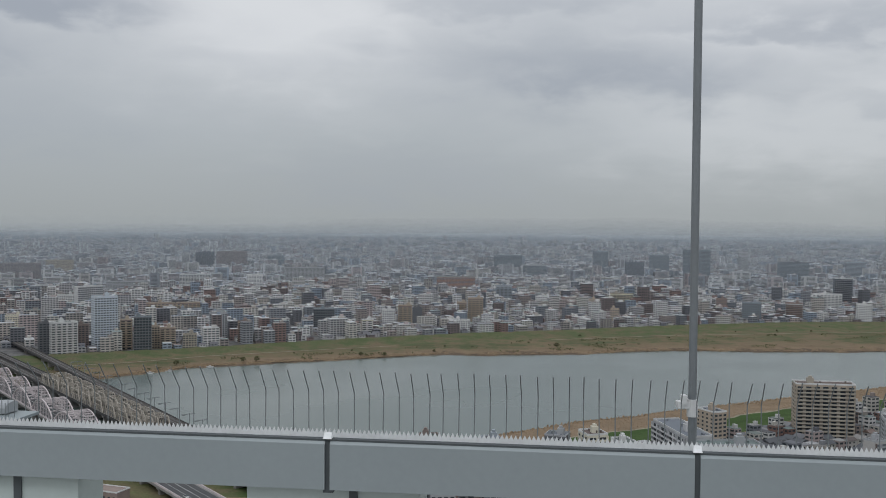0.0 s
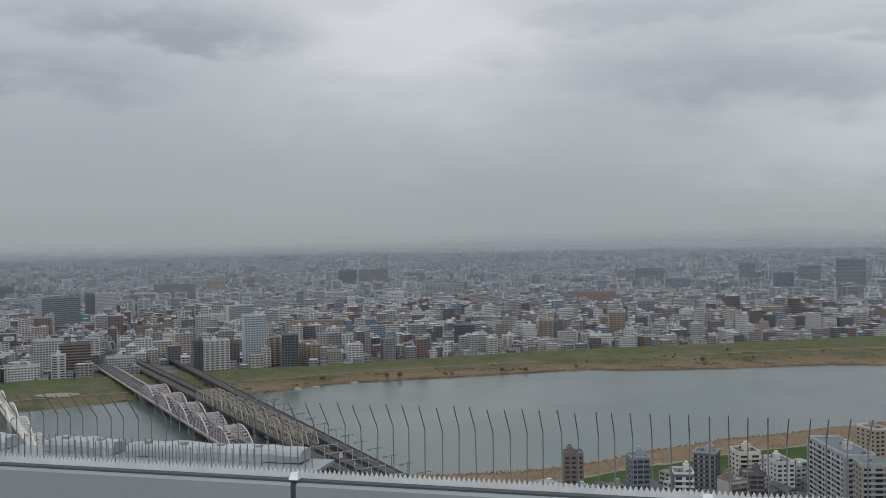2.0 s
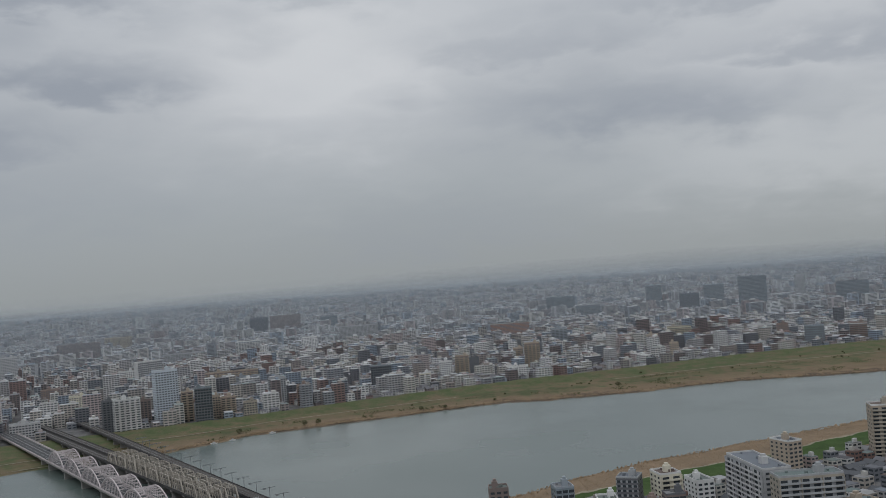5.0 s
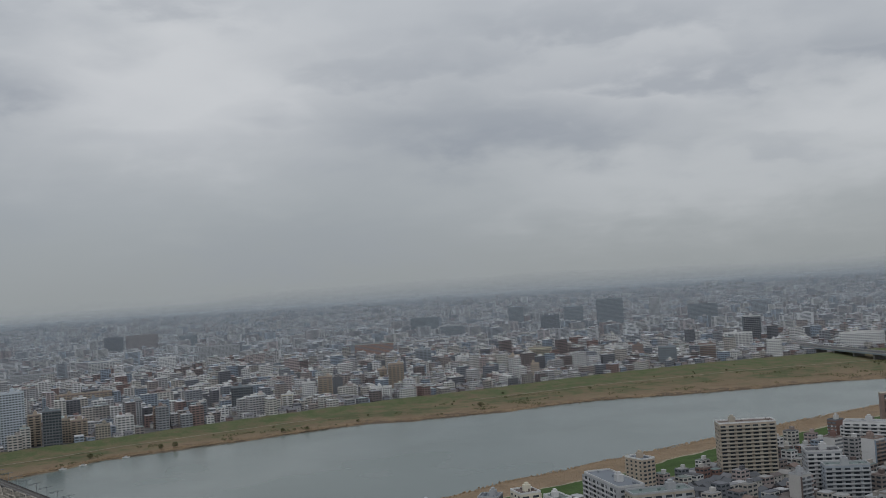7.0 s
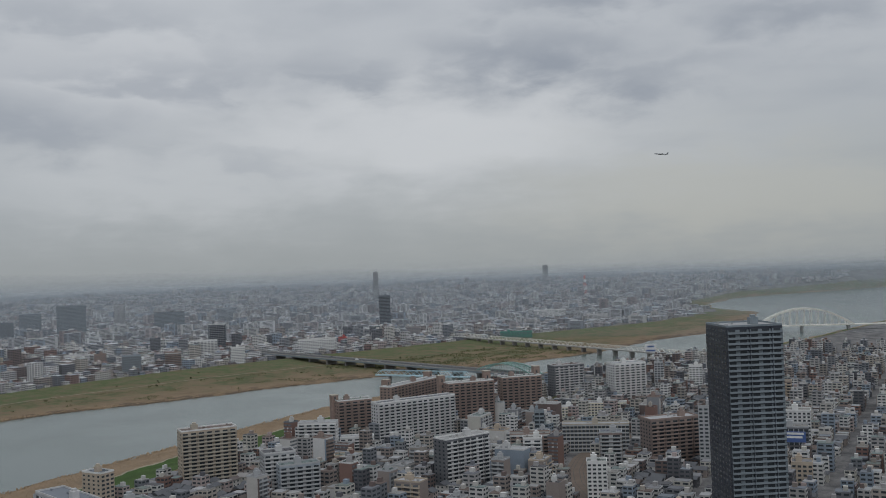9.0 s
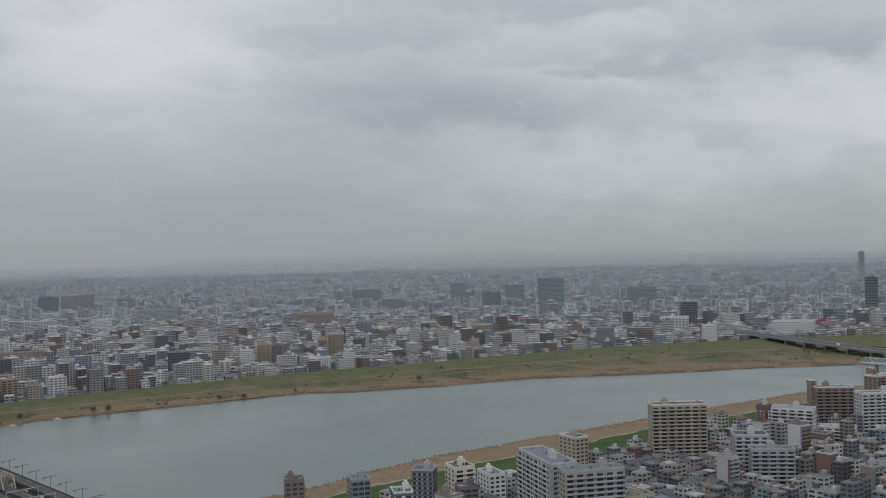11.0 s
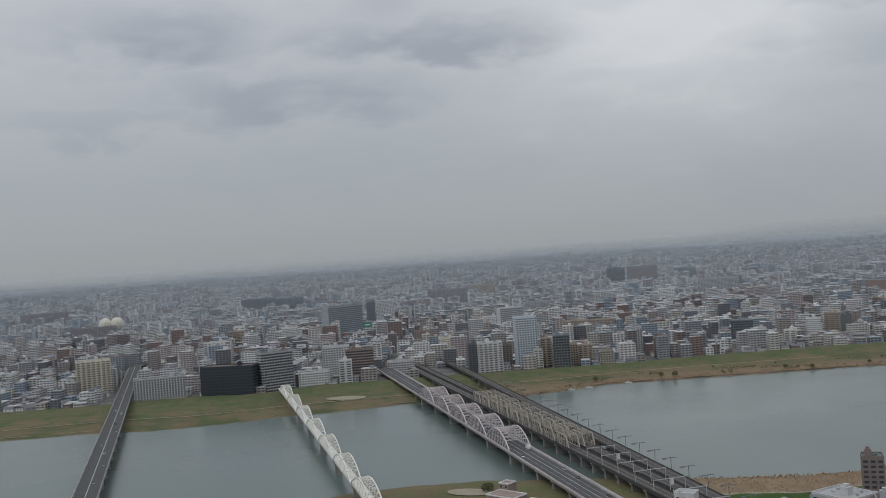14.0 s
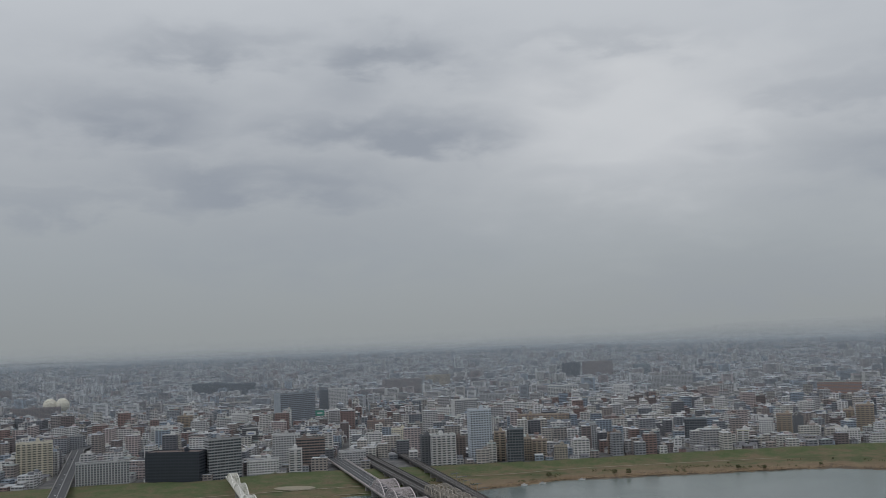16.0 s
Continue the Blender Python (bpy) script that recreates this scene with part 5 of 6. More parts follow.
def build_far_town():
    rnd = random.Random(5)
    near, mid = Shape(), Shape()
    # a street grid set along the river: a low carpet of houses, taller along some streets
    ang = radians(22)
    c, n = math.cos(ang), math.sin(ang)
    step = 14.5
    for i in range(-215, 240):
        for j in range(0, 215):
            if i % 8 == 0 or j % 5 == 0 and i % 2 == 0 and rnd.random() < 0.6:
                continue
            u, v = i * step + rnd.uniform(-2.5, 2.5), j * step + rnd.uniform(-2.5, 2.5)
            x, y = u * c - v * n, u * n + v * c
            r = math.hypot(x, y)
            back = y - float(levee(x))
            if back < 14 or r > 2250 or not sector(x, y):
                continue
            dense = noise.noise(Vector((x * 0.006, y * 0.006, 7)))
            q = rnd.random() - dense * 0.22
            centre = -620 < x < -120
            if x > -120 and back < 90:
                q = min(q, 0.86) - 0.05
            if q < (0.50 if centre else 0.66):
                fl = rnd.choice((2, 2, 2, 3, 3))
            elif q < (0.74 if centre else 0.86):
                fl = rnd.randint(3, 5)
            elif q < (0.93 if centre else 0.97):
                fl = rnd.randint(5, 8)
            else:
                fl = rnd.randint(8, 12)
            w, d = rnd.uniform(8, 15), rnd.uniform(8, 12)
            if fl > 4:
                w, d = rnd.uniform(12, 26), rnd.uniform(10, 14)
            if not is_free(x, y, 0.42 * max(w, d)):
                continue
            if fl > 4:
                occupy(x, y, 0.42 * max(w, d))
            yaw = ang + rnd.choice((0, 0, math.pi / 2)) + rnd.gauss(0, 0.06)
            if fl <= 3 and rnd.random() < 0.5:
                gable(near, x, y, rnd.uniform(8, 12), rnd.uniform(7, 9.5), 5.6, yaw, 3)
            else:
                town_mesh(near, x, y, w, d, fl * 3.0 + 0.4, yaw, 3, fl, True)
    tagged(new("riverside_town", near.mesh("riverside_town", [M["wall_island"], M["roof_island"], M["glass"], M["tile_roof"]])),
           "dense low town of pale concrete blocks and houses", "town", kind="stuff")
    for i in range(32000):
        r = math.sqrt(rnd.uniform(2240 ** 2, 4850 ** 2))
        a = radians(rnd.uniform(-59, 57))
        x, y = r * math.sin(a), r * math.cos(a)
        if y < float(levee(x)) + 30 and y > float(town_edge(x)) - 20:
            continue
        k = r / float(true_far(r))
        q = rnd.random() - noise.noise(Vector((x * 0.004, y * 0.004, 2))) * 0.12
        fl = rnd.choice((1, 2, 2, 2, 3)) if q < 0.86 else (rnd.randint(3, 6) if q < 0.965 else rnd.randint(6, 11))
        w, d = rnd.uniform(11, 24) * k, rnd.uniform(10, 20) * k
        if fl > 5:
            w, d = rnd.uniform(18, 46) * k, 14 * k
        elif fl < 3 and rnd.random() < 0.06:
            w, d = rnd.uniform(40, 80) * k, rnd.uniform(25, 40) * k
        if not is_free(x, y, w * 0.4):
            continue
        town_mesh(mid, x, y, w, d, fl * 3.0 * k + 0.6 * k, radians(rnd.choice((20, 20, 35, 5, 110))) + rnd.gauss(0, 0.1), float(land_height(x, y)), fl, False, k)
    tagged(new("outer_town", mid.mesh("outer_town", [M["hazed_wall"], M["hazed_roof"], M["hazed_glass"]])), "endless grey town with distance haze mixed into its colours", "town", kind="stuff")


build_far_town()

# ---- the near town: houses and small blocks ----
def house(x, y, w, d, yaw, storeys, seed):
    rnd = random.Random(seed)
    h = storeys * 2.8 + 0.4
    t = thing("house", "small plastered house with a dark tiled gable roof", "house", pose(x, y, 3, 0, 0, yaw), "houses of the near bank")
    part("wall", Shape().box(-w / 2, w / 2, -d / 2, d / 2, -1, h), M["wall"], t)
    s = Shape()
    e, r = 0.5, h + d * 0.27
    s.v = [(-w / 2 - e, -d / 2 - e, h - 0.15), (w / 2 + e, -d / 2 - e, h - 0.15), (w / 2 + e, d / 2 + e, h - 0.15), (-w / 2 - e, d / 2 + e, h - 0.15), (-w / 2 - e, 0, r), (w / 2 + e, 0, r)]
    s.f = [(0, 1, 5, 4), (2, 3, 4, 5), (3, 0, 4), (1, 2, 5), (0, 3, 2, 1)]
    s.m = [0] * 5
    part("roof", s, M["tile_roof"], t)
    for f in range(storeys):
        for a in (-0.24, 0.22):
            ww = rnd.uniform(1.2, 2.0)
            part("window", Shape().box(a * w - ww / 2, a * w + ww / 2, -d / 2 - 0.07, -d / 2 + 0.05, 0.9 + f * 2.8, 2.1 + f * 2.8), M["glass"], t)
        part("window", Shape().box(-w / 2 - 0.07, -w / 2 + 0.05, -0.8, 0.8, 0.9 + f * 2.8, 2.1 + f * 2.8), M["glass"], t)
    return t


def build_near_town():
    rnd = random.Random(11)
    kinds = []
    for i, (w, d, fl, st, wl, ac) in enumerate(((14, 11, 5, "balcony", "wall", "wall"), (11, 10, 7, "balcony", "wall", "grey"), (18, 12, 4, "strip", "wall", "grey"), (20, 12, 6, "balcony", "wall", "beige"),
                                                (9, 11, 8, "window", "wall", "wall"), (16, 14, 3, "strip", "wall", "wall"), (24, 13, 8, "balcony", "wall", "lightgrey"), (12, 12, 9, "balcony", "wall", "redbrown"))):
        label = ("low street block with strip windows and a flat roof", "small apartment block with a balcony on every floor")[st == "balcony"]
        kinds.append((block("town_block", label, 0, -3000 - 60 * i, w, d, fl, 0, wall=wl, accent=ac, style=st, group="blocks of the near bank", side=False), w, d, fl))
    houses = []
    for i in range(6):
        w, d = 7 + i * 0.8, 6.5 + (i % 3) * 0.9
        houses.append((house(0, -2800 + 30 * i, w, d, 0, 2, i), w, d))
    low = Shape()
    ang = radians(28)
    c, n = math.cos(ang), math.sin(ang)
    made = [0, 0]
    used_k, used_h = set(), set()
    step = 11.8
    spots = [(i, j) for i in range(-52, 145) for j in range(-13, 98)]
    rnd.shuffle(spots)
    for i, j in spots:
        if i % 9 == 0 or j % 7 == 0:
            continue
        u, v = i * step, j * step
        x, y = u * c - v * n + rnd.uniform(-1.5, 1.5), u * n + v * c + rnd.uniform(-1.5, 1.5)
        r = math.hypot(x, y)
        if y > float(town_edge(x)) - 14 or r < 440 or r > 2300 or not sector(x, y, -28, 60) or (x < -110 and y > 380):
            continue
        yaw = math.degrees(ang) + rnd.choice((0, 0, 90, -90)) + rnd.gauss(0, 3)
        q = rnd.random()
        inside = r < 1050 and math.degrees(math.atan2(x, y)) < 52
        right = x > 330
        if q < (0.26 if right else 0.10) and made[0] < 66 and inside and y < float(town_edge(x)) - (30 if right else 110):
            kind = rnd.randrange(len(kinds))
            k, w, d, fl = kinds[kind]
            if not is_free(x, y, max(w, d) * 0.46):
                continue
            occupy(x, y, max(w, d) * 0.42)
            if kind in used_k:
                copy_thing(k, pose(x, y, 3, 0, 0, yaw))
            else:
                used_k.add(kind)
                k.matrix_basis = pose(x, y, 3, 0, 0, yaw)
            made[0] += 1
        elif made[1] < 135 and r < 900 and q < 0.8 and inside:
            kind = rnd.randrange(6)
            k, w, d = houses[kind]
            if not is_free(x, y, 4.2):
                continue
            occupy(x, y, 3.9)
            if kind in used_h:
                copy_thing(k, pose(x, y, 3, 0, 0, yaw))
            else:
                used_h.add(kind)
                k.matrix_basis = pose(x, y, 3, 0, 0, yaw)
            made[1] += 1
        else:
            fl = rnd.choice((2, 2, 2, 3, 3, 4, 5, 7)) if right else rnd.choice((2, 2, 2, 2, 3, 3, 4))
            w, d = rnd.uniform(7, 12), rnd.uniform(7, 10)
            if not is_free(x, y, 4.4):
                continue
            occupy(x, y, 4.2)
            if fl == 2 and rnd.random() < 0.7:
                gable(low, x, y, rnd.uniform(8, 11), rnd.uniform(7, 9), 5.8, radians(yaw), 3)
            else:
                town_mesh(low, x, y, w, d, fl * 2.9 + 0.6, radians(yaw), 3, fl, True)
    tagged(new("near_town", low.mesh("near_town", [M["near_wall"], M["near_roof"], M["glass"], M["tile_roof"]])), "crowded small houses and shops of the near bank", "town", kind="stuff")


build_near_town()


def small_block(label, x, y, w, d, h, yaw, wall, roofmat):
    t = thing("low_building", label, "building", pose(x, y, 3, 0, 0, yaw))
    part("wall", Shape().box(-w / 2, w / 2, -d / 2, d / 2, -1, h), M[wall], t)
    if roofmat == "white":
        part("roof", Shape().box(-w / 2 + 0.3, w / 2 - 0.3, -d / 2 + 0.3, d / 2 - 0.3, h + 0.004, h + 0.2), M["redbrown" if wall == "redbrown" else "grey"], t)
        rim = Shape()
        for q in ((-w / 2 - 0.2, w / 2 + 0.2, -d / 2 - 0.2, -d / 2 + 0.3), (-w / 2 - 0.2, w / 2 + 0.2, d / 2 - 0.3, d / 2 + 0.2), (-w / 2 - 0.2, -w / 2 + 0.3, -d / 2 + 0.3, d / 2 - 0.3), (w / 2 - 0.3, w / 2 + 0.2, -d / 2 + 0.3, d / 2 - 0.3)):
            rim.box(*q, h + 0.004, h + 0.7)
        part("roof_rim", rim, M["white"], t)
    else:
        part("roof", Shape().box(-w / 2 - 0.3, w / 2 + 0.3, -d / 2 - 0.3, d / 2 + 0.3, h + 0.004, h + 0.5), M[roofmat], t)
    for f in range(max(1, int(h / 3.2))):
        for i in range(max(2, int(w / 3.5))):
            a = -w / 2 + (i + 0.5) * w / max(2, int(w / 3.5))
            part("window", Shape().box(a - 0.8, a + 0.8, -d / 2 - 0.06, -d / 2 + 0.05, 1 + f * 3.2, 2.3 + f * 3.2), M["glass"], t)
    return t


small_block("brown brick office with white roof edges by the bridge", -222, 592, 22, 14, 9, -20, "redbrown", "white")
small_block("brown brick stair tower with a white rim", -226, 606, 8, 8, 13, -20, "redbrown", "white")
small_block("brown brick office with white roof edges by the bridge", -196, 580, 22, 12, 8, -20, "redbrown", "white")
small_block("white and black signal house by the tracks", -112, 606, 12, 9, 11, -10, "white", "white")
small_block("low shop with an orange tiled roof", 9, 630, 18, 10, 6, 6, "beige", "orange")
small_block("grey shed on the near bank", -300, 545, 22, 14, 6, -30, "lightgrey", "bluegrey")
small_block("low white storehouse by the railway", -70, 585, 20, 9, 5, -10, "white", "lightgrey")

# ---- trees and scrub ----
def crown(seed, n, r, h):
    rnd = random.Random(seed)
    s = Shape()
    for _ in range(n):
        a, z = rnd.uniform(0, 2 * math.pi), rnd.random()
        q = r * math.sqrt(rnd.random()) * (0.5 + 0.6 * math.sin(math.pi * (0.15 + 0.8 * z)))
        p = Vector((q * math.cos(a), q * math.sin(a), h * (0.25 + 0.75 * z)))
        k = rnd.uniform(0.25, 0.6) * r * 0.32
        u = Vector((rnd.gauss(0, 1), rnd.gauss(0, 1), rnd.gauss(0, 1))).normalized() * k
        w = u.orthogonal().normalized() * k * 0.8
        b = len(s.v)
        s.v += [tuple(p - u), tuple(p + w), tuple(p + u), tuple(p - w), tuple(p + u.cross(w).normalized() * k * 0.7)]
        s.f += [(b, b + 1, b + 4), (b + 1, b + 2, b + 4), (b + 2, b + 3, b + 4), (b + 3, b, b + 4)]
        s.m += [0] * 4
    return s


def build_trees():
    rnd = random.Random(3)
    base = []
    for i in range(4):
        r, h = 3.2 + i * 0.5, 6.5 + i
        t = thing("tree", "dark green rounded riverside tree", "tree", pose(0, -2600 - 20 * i, 3), "trees along the river")
        s = Shape().tube((0, 0, -0.5), (0.1, 0, h * 0.45), 0.32, 0.2, 7)
        for k in range(4):
            a = k * 1.6 + i
            s.tube((0.1, 0, h * 0.3), (math.cos(a) * r * 0.5, math.sin(a) * r * 0.5, h * 0.65), 0.13, 0.05, 5)
        part("trunk", s, M["bark"], t)
        part("crown", crown(i, 260, r, h), M["leaf"], t)
        base.append(t)
    spots = [(-99, 1203, 0.75), (-70, 1207, 0.6), (-230, 1146, 0.7), (-215, 1150, 0.65), (-10, 1243, 0.7), (-250, 632, 1.0), (-300, 1118, 0.8), (150, 1300, 0.7), (-640, 1092, 0.8), (-655, 1090, 0.9), (-670, 1084, 0.8)]
    for _ in range(36):
        x = rnd.uniform(-200, 1150)
        u = rnd.uniform(0.3, 0.9) if x > 120 else rnd.uniform(0.05, 0.5)
        spots.append((x, float(far_water(x)) * (1 - u) + float(levee(x)) * u, rnd.uniform(0.2, 0.45)))
    for _ in range(26):
        spots.append((-1110 + rnd.uniform(-30, 70), 1120 + rnd.uniform(-20, 90), rnd.uniform(0.9, 1.5)))
    for _ in range(24):
        spots.append((rnd.uniform(690, 760), rnd.uniform(840, 880), rnd.uniform(0.8, 1.3)))
    for k, (x, y, s) in enumerate(spots):
        z = 2.2 if y < float(levee(x)) - 5 else 3.0
        if k < 4:
            base[k].matrix_basis = pose(x, y, z, 0, 0, k * 40) @ Matrix.Scale(s, 4)
        else:
            t = copy_thing(base[k % 4], pose(x, y, z, 0, 0, rnd.uniform(0, 360)))
            t.scale = (s * rnd.uniform(0.9, 1.3), s, s * rnd.uniform(0.7, 1.0))


build_trees()


def build_scrub():
    """Low brush on the far bank: thick up-river, in loose clumps further down."""
    rnd = random.Random(17)
    s = Shape()
    made = 0
    while made < 26000:
        x = rnd.uniform(-430, 1260)
        u = rnd.uniform(0.02, 0.60)
        y = float(far_water(x)) * (1 - u) + float(levee(x)) * u
        clump = noise.noise(Vector((x * 0.022, y * 0.03, 4))) + 0.5 * noise.noise(Vector((x * 0.08, y * 0.08, 9)))
        made += 1
        if clump < (0.0 if 780 < x < 1200 else 0.34) or x < 100 and u > 0.4:
            continue
        k = rnd.uniform(0.5, 1.1) * (1.7 if 780 < x < 1200 else 1.0)
        p = Vector((x, y, 2.0 + rnd.uniform(0.0, 2.2) * min(1.0, max(0.2, clump * 2))))
        d = Vector((rnd.gauss(0, 1), rnd.gauss(0, 1), rnd.gauss(0, 0.5))).normalized() * k
        w = d.orthogonal().normalized() * k * 0.8
        b = len(s.v)
        s.v += [tuple(p - d), tuple(p + w), tuple(p + d), tuple(p - w), tuple(p + Vector((0, 0, k)))]
        s.f += [(b, b + 1, b + 4), (b + 1, b + 2, b + 4), (b + 2, b + 3, b + 4), (b + 3, b, b + 4)]
        s.m += [0] * 4
    tagged(new("riverside_scrub", s.mesh("riverside_scrub", M["leaf"])), "olive-green brush in clumps along the far bank", "scrub", kind="stuff")


build_scrub()


def build_reeds():
    rnd = random.Random(9)
    s = Shape()
    def tuft(x, y, z, k):
        b = len(s.v)
        a = rnd.uniform(0, 3)
        ca, sa = math.cos(a) * k, math.sin(a) * k
        s.v.extend([(x - ca, y - sa, z - 0.3), (x + ca, y + sa, z - 0.3), (x - sa, y + ca, z - 0.3), (x + rnd.uniform(-.4, .4), y, z + k * rnd.uniform(0.7, 1.2))])
        s.f.extend([(b, b + 1, b + 3), (b + 1, b + 2, b + 3), (b + 2, b, b + 3)])
        s.m.extend([0, 0, 0])
    for _ in range(15000):
        x = rnd.uniform(-170, 760)
        yn, yt = float(near_water(x)), float(town_edge(x))
        u = rnd.random() * 0.44
        tuft(x, yn + (yt - yn) * u - 2 + rnd.uniform(-5, 2), 1.7, rnd.uniform(0.5, 1.3))
    for _ in range(15000):
        x = rnd.uniform(-430, 1250)
        yf, yl = float(far_water(x)), float(levee(x))
        u = abs(rnd.gauss(0, 0.16 if x > -50 else 0.07))
        tuft(x, yf + (yl - yf) * u + rnd.uniform(-2, 3), 1.5, rnd.uniform(0.5, 1.3))
    tagged(new("reeds", s.mesh("reeds", M["reed"])), "dry brown reeds along both river banks", "reeds", kind="stuff")


build_reeds()
# ---- sports ground on the far bank ----
def disc(x, y, rx, ry, z, yaw):
    s = Shape()
    n = 40
    s.v = [(rx * math.cos(i * 2 * math.pi / n) * (1 + 0.05 * math.sin(3 * i)), ry * math.sin(i * 2 * math.pi / n), 0) for i in range(n)]
    s.f = [tuple(range(n))]
    s.m = [0]
    ob = tagged(new("sports_ground", s.mesh("sports_ground", M["soil"])), "bare sandy playing field on the grass bank", "field", kind="structure")
    ob.matrix_basis = pose(x, y, z, 0, 0, yaw)


disc(-566, 1008, 24, 14, 2.75, 10)
disc(-262, 628, 16, 9, 3.0, 0)

# ---- footpaths along the banks ----
def bank_path(x0, x1, u, w, z):
    p = []
    for i in range(60):
        x = x0 + (x1 - x0) * i / 59
        p.append((x, float(far_water(x)) * (1 - u) + float(levee(x)) * u))
    t = thing("footpath", "pale gravel footpath along the river bank", "path", pose(0, 0, 0), kind="structure")
    part("gravel", ribbon(p, w, z), M["soil"], t)


bank_path(-1050, -430, 0.05, 2.2, 1.6)
bank_path(-1050, -430, 0.34, 2.6, 2.75)
bank_path(-420, -60, 0.55, 2.4, 2.8)
bank_path(150, 900, 0.62, 2.6, 2.9)

# ---- traffic, boats, aircraft ----
def car(m, colour, big):
    L, h = (4.4, 1.45) if not big else (7.5, 3.0)
    t = thing("truck" if big else "car", ("white" if colour == "white" else "dark") + (" box truck" if big else " saloon car") + " driving over the bridge", "truck" if big else "car", m, "traffic on the bridges")
    s = Shape()
    s.hexa([(-L / 2, -0.85, 0.35), (L / 2, -0.85, 0.35), (L / 2, 0.85, 0.35), (-L / 2, 0.85, 0.35), (-L / 2, -0.82, h * 0.6), (L / 2 - 0.1, -0.8, h * 0.55), (L / 2 - 0.1, 0.8, h * 0.55), (-L / 2, 0.82, h * 0.6)])
    part("body", s, M[colour], t)
    part("cabin", Shape().hexa([(-L * 0.4, -0.8, h * 0.55), (L * 0.22, -0.8, h * 0.55), (L * 0.22, 0.8, h * 0.55), (-L * 0.4, 0.8, h * 0.55), (-L * 0.32, -0.68, h), (L * 0.08, -0.68, h), (L * 0.08, 0.68, h), (-L * 0.32, 0.68, h)]), M["glass"] if not big else M[colour], t)
    for a in (-L * 0.32, L * 0.32):
        for b in (-0.86, 0.66):
            w = part("wheel", Shape().tube((a, b, 0.33), (a, b + 0.2, 0.33), 0.33, None, 10), M["tyre"], t)


def build_traffic():
    rnd = random.Random(21)
    for x0, y0, yaw, z, lanes, n, a, b in ((-557.6, 1127.8, -53.2, 9.72, (-6.4, -2.2, 2.2, 6.4), 17, 60, 760), (-1036, 1199, -51.8, 11.92, (-5.5, -2.5, 2.5, 5.5), 15, 40, 800), (770, 1779, -82.5, 12.72, (-8, -4, 4, 8), 10, -100, 700)):
        for i in range(n):
            s, l = a + (b - a) * (i + rnd.uniform(0.1, 0.9)) / n, rnd.choice(lanes)
            car(pose(x0, y0, z, 0, 0, yaw) @ pose(s, l, 0, 0, 0, 180 if l > 0 else 0), rnd.choice(("white", "white", "darkgrey", "grey", "black")), rnd.random() < 0.15)


build_traffic()


def boat(x, y, yaw):
    t = thing("boat", "small white motor boat moored near the bank", "boat", pose(x, y, -0.1, 0, 0, yaw), "boats near the far bank")
    part("hull", Shape().hexa([(-3.5, -0.9, 0), (3, -0.6, 0), (3, 0.6, 0), (-3.5, 0.9, 0), (-3.8, -1.3, 1.1), (4.4, -0.3, 1.3), (4.4, 0.3, 1.3), (-3.8, 1.3, 1.1)]), M["white"], t)
    part("cabin", Shape().box(-1.5, 1.2, -0.8, 0.8, 1.0, 2.2), M["lightgrey"], t)


for x, y, a in ((-316, 1072, 20), (-299, 1086, 35), (-262, 1118, 10)):
    boat(x, y, a)


def build_plane():
    d = Vector((0.7325, 0.6741, 0.0949)) * 2300
    t = thing("airliner", "distant twin-engined airliner descending below the clouds", "aircraft", pose(d.x, d.y, EYE + d.z, 0, -6, 140) @ Matrix.Scale(0.72, 4))
    part("fuselage", Shape().tube((-17, 0, 0), (15, 0, 0), 1.9, None, 12).tube((15, 0, 0), (19, 0, -0.4), 1.9, 0.3, 12).tube((-24, 0, 0.9), (-17, 0, 0), 0.4, 1.9, 12), M["grey"], t)
    for sgn in (-1, 1):
        part("wing", Shape().hexa([(-5, 0, -0.9), (3, 0, -0.9), (-5, sgn * 17, 0.6), (-7, sgn * 17, 0.6), (-5, 0, -0.4), (3, 0, -0.4), (-5, sgn * 17, 0.8), (-7, sgn * 17, 0.8)]), M["grey"], t)
        part("engine", Shape().tube((-1, sgn * 5.6, -1.9), (4, sgn * 5.6, -1.9), 1.0, None, 10), M["darkgrey"], t)
        part("tailplane", Shape().hexa([(-23, 0, 1.0), (-19, 0, 1.0), (-22, sgn * 6, 1.4), (-24, sgn * 6, 1.4), (-23, 0, 1.3), (-19, 0, 1.3), (-22, sgn * 6, 1.6), (-24, sgn * 6, 1.6)]), M["grey"], t)
    part("tail_fin", Shape().hexa([(-24, -0.2, 1.2), (-18, -0.2, 1.2), (-18, 0.2, 1.2), (-24, 0.2, 1.2), (-25, -0.1, 7), (-22.5, -0.1, 7), (-22.5, 0.1, 7), (-25, 0.1, 7)]), M["navy"], t)


build_plane()


def build_tanks():
    for x, y in ((-1790, 1980), (-1765, 1995)):
        t = thing("gas_holder", "pale green spherical gas holder in the town", "tank", pose(x, y, 3), "gas holders")
        r = 17
        bm = bmesh.new()
        bmesh.ops.create_uvsphere(bm, u_segments=20, v_segments=12, radius=r, matrix=Matrix.Translation((0, 0, r + 4)))
        me = bpy.data.meshes.new("sphere")
        bm.to_mesh(me)
        bm.free()
        me.materials.append(M["cream"])
        part("sphere", me, None, t)
        for k in range(6):
            a = k * math.pi / 3
            part("leg", Shape().beam((r * 0.9 * math.cos(a), r * 0.9 * math.sin(a), -2), (r * 0.95 * math.cos(a), r * 0.95 * math.sin(a), r + 4), 0.8), M["lightgrey"], t)


build_tanks()

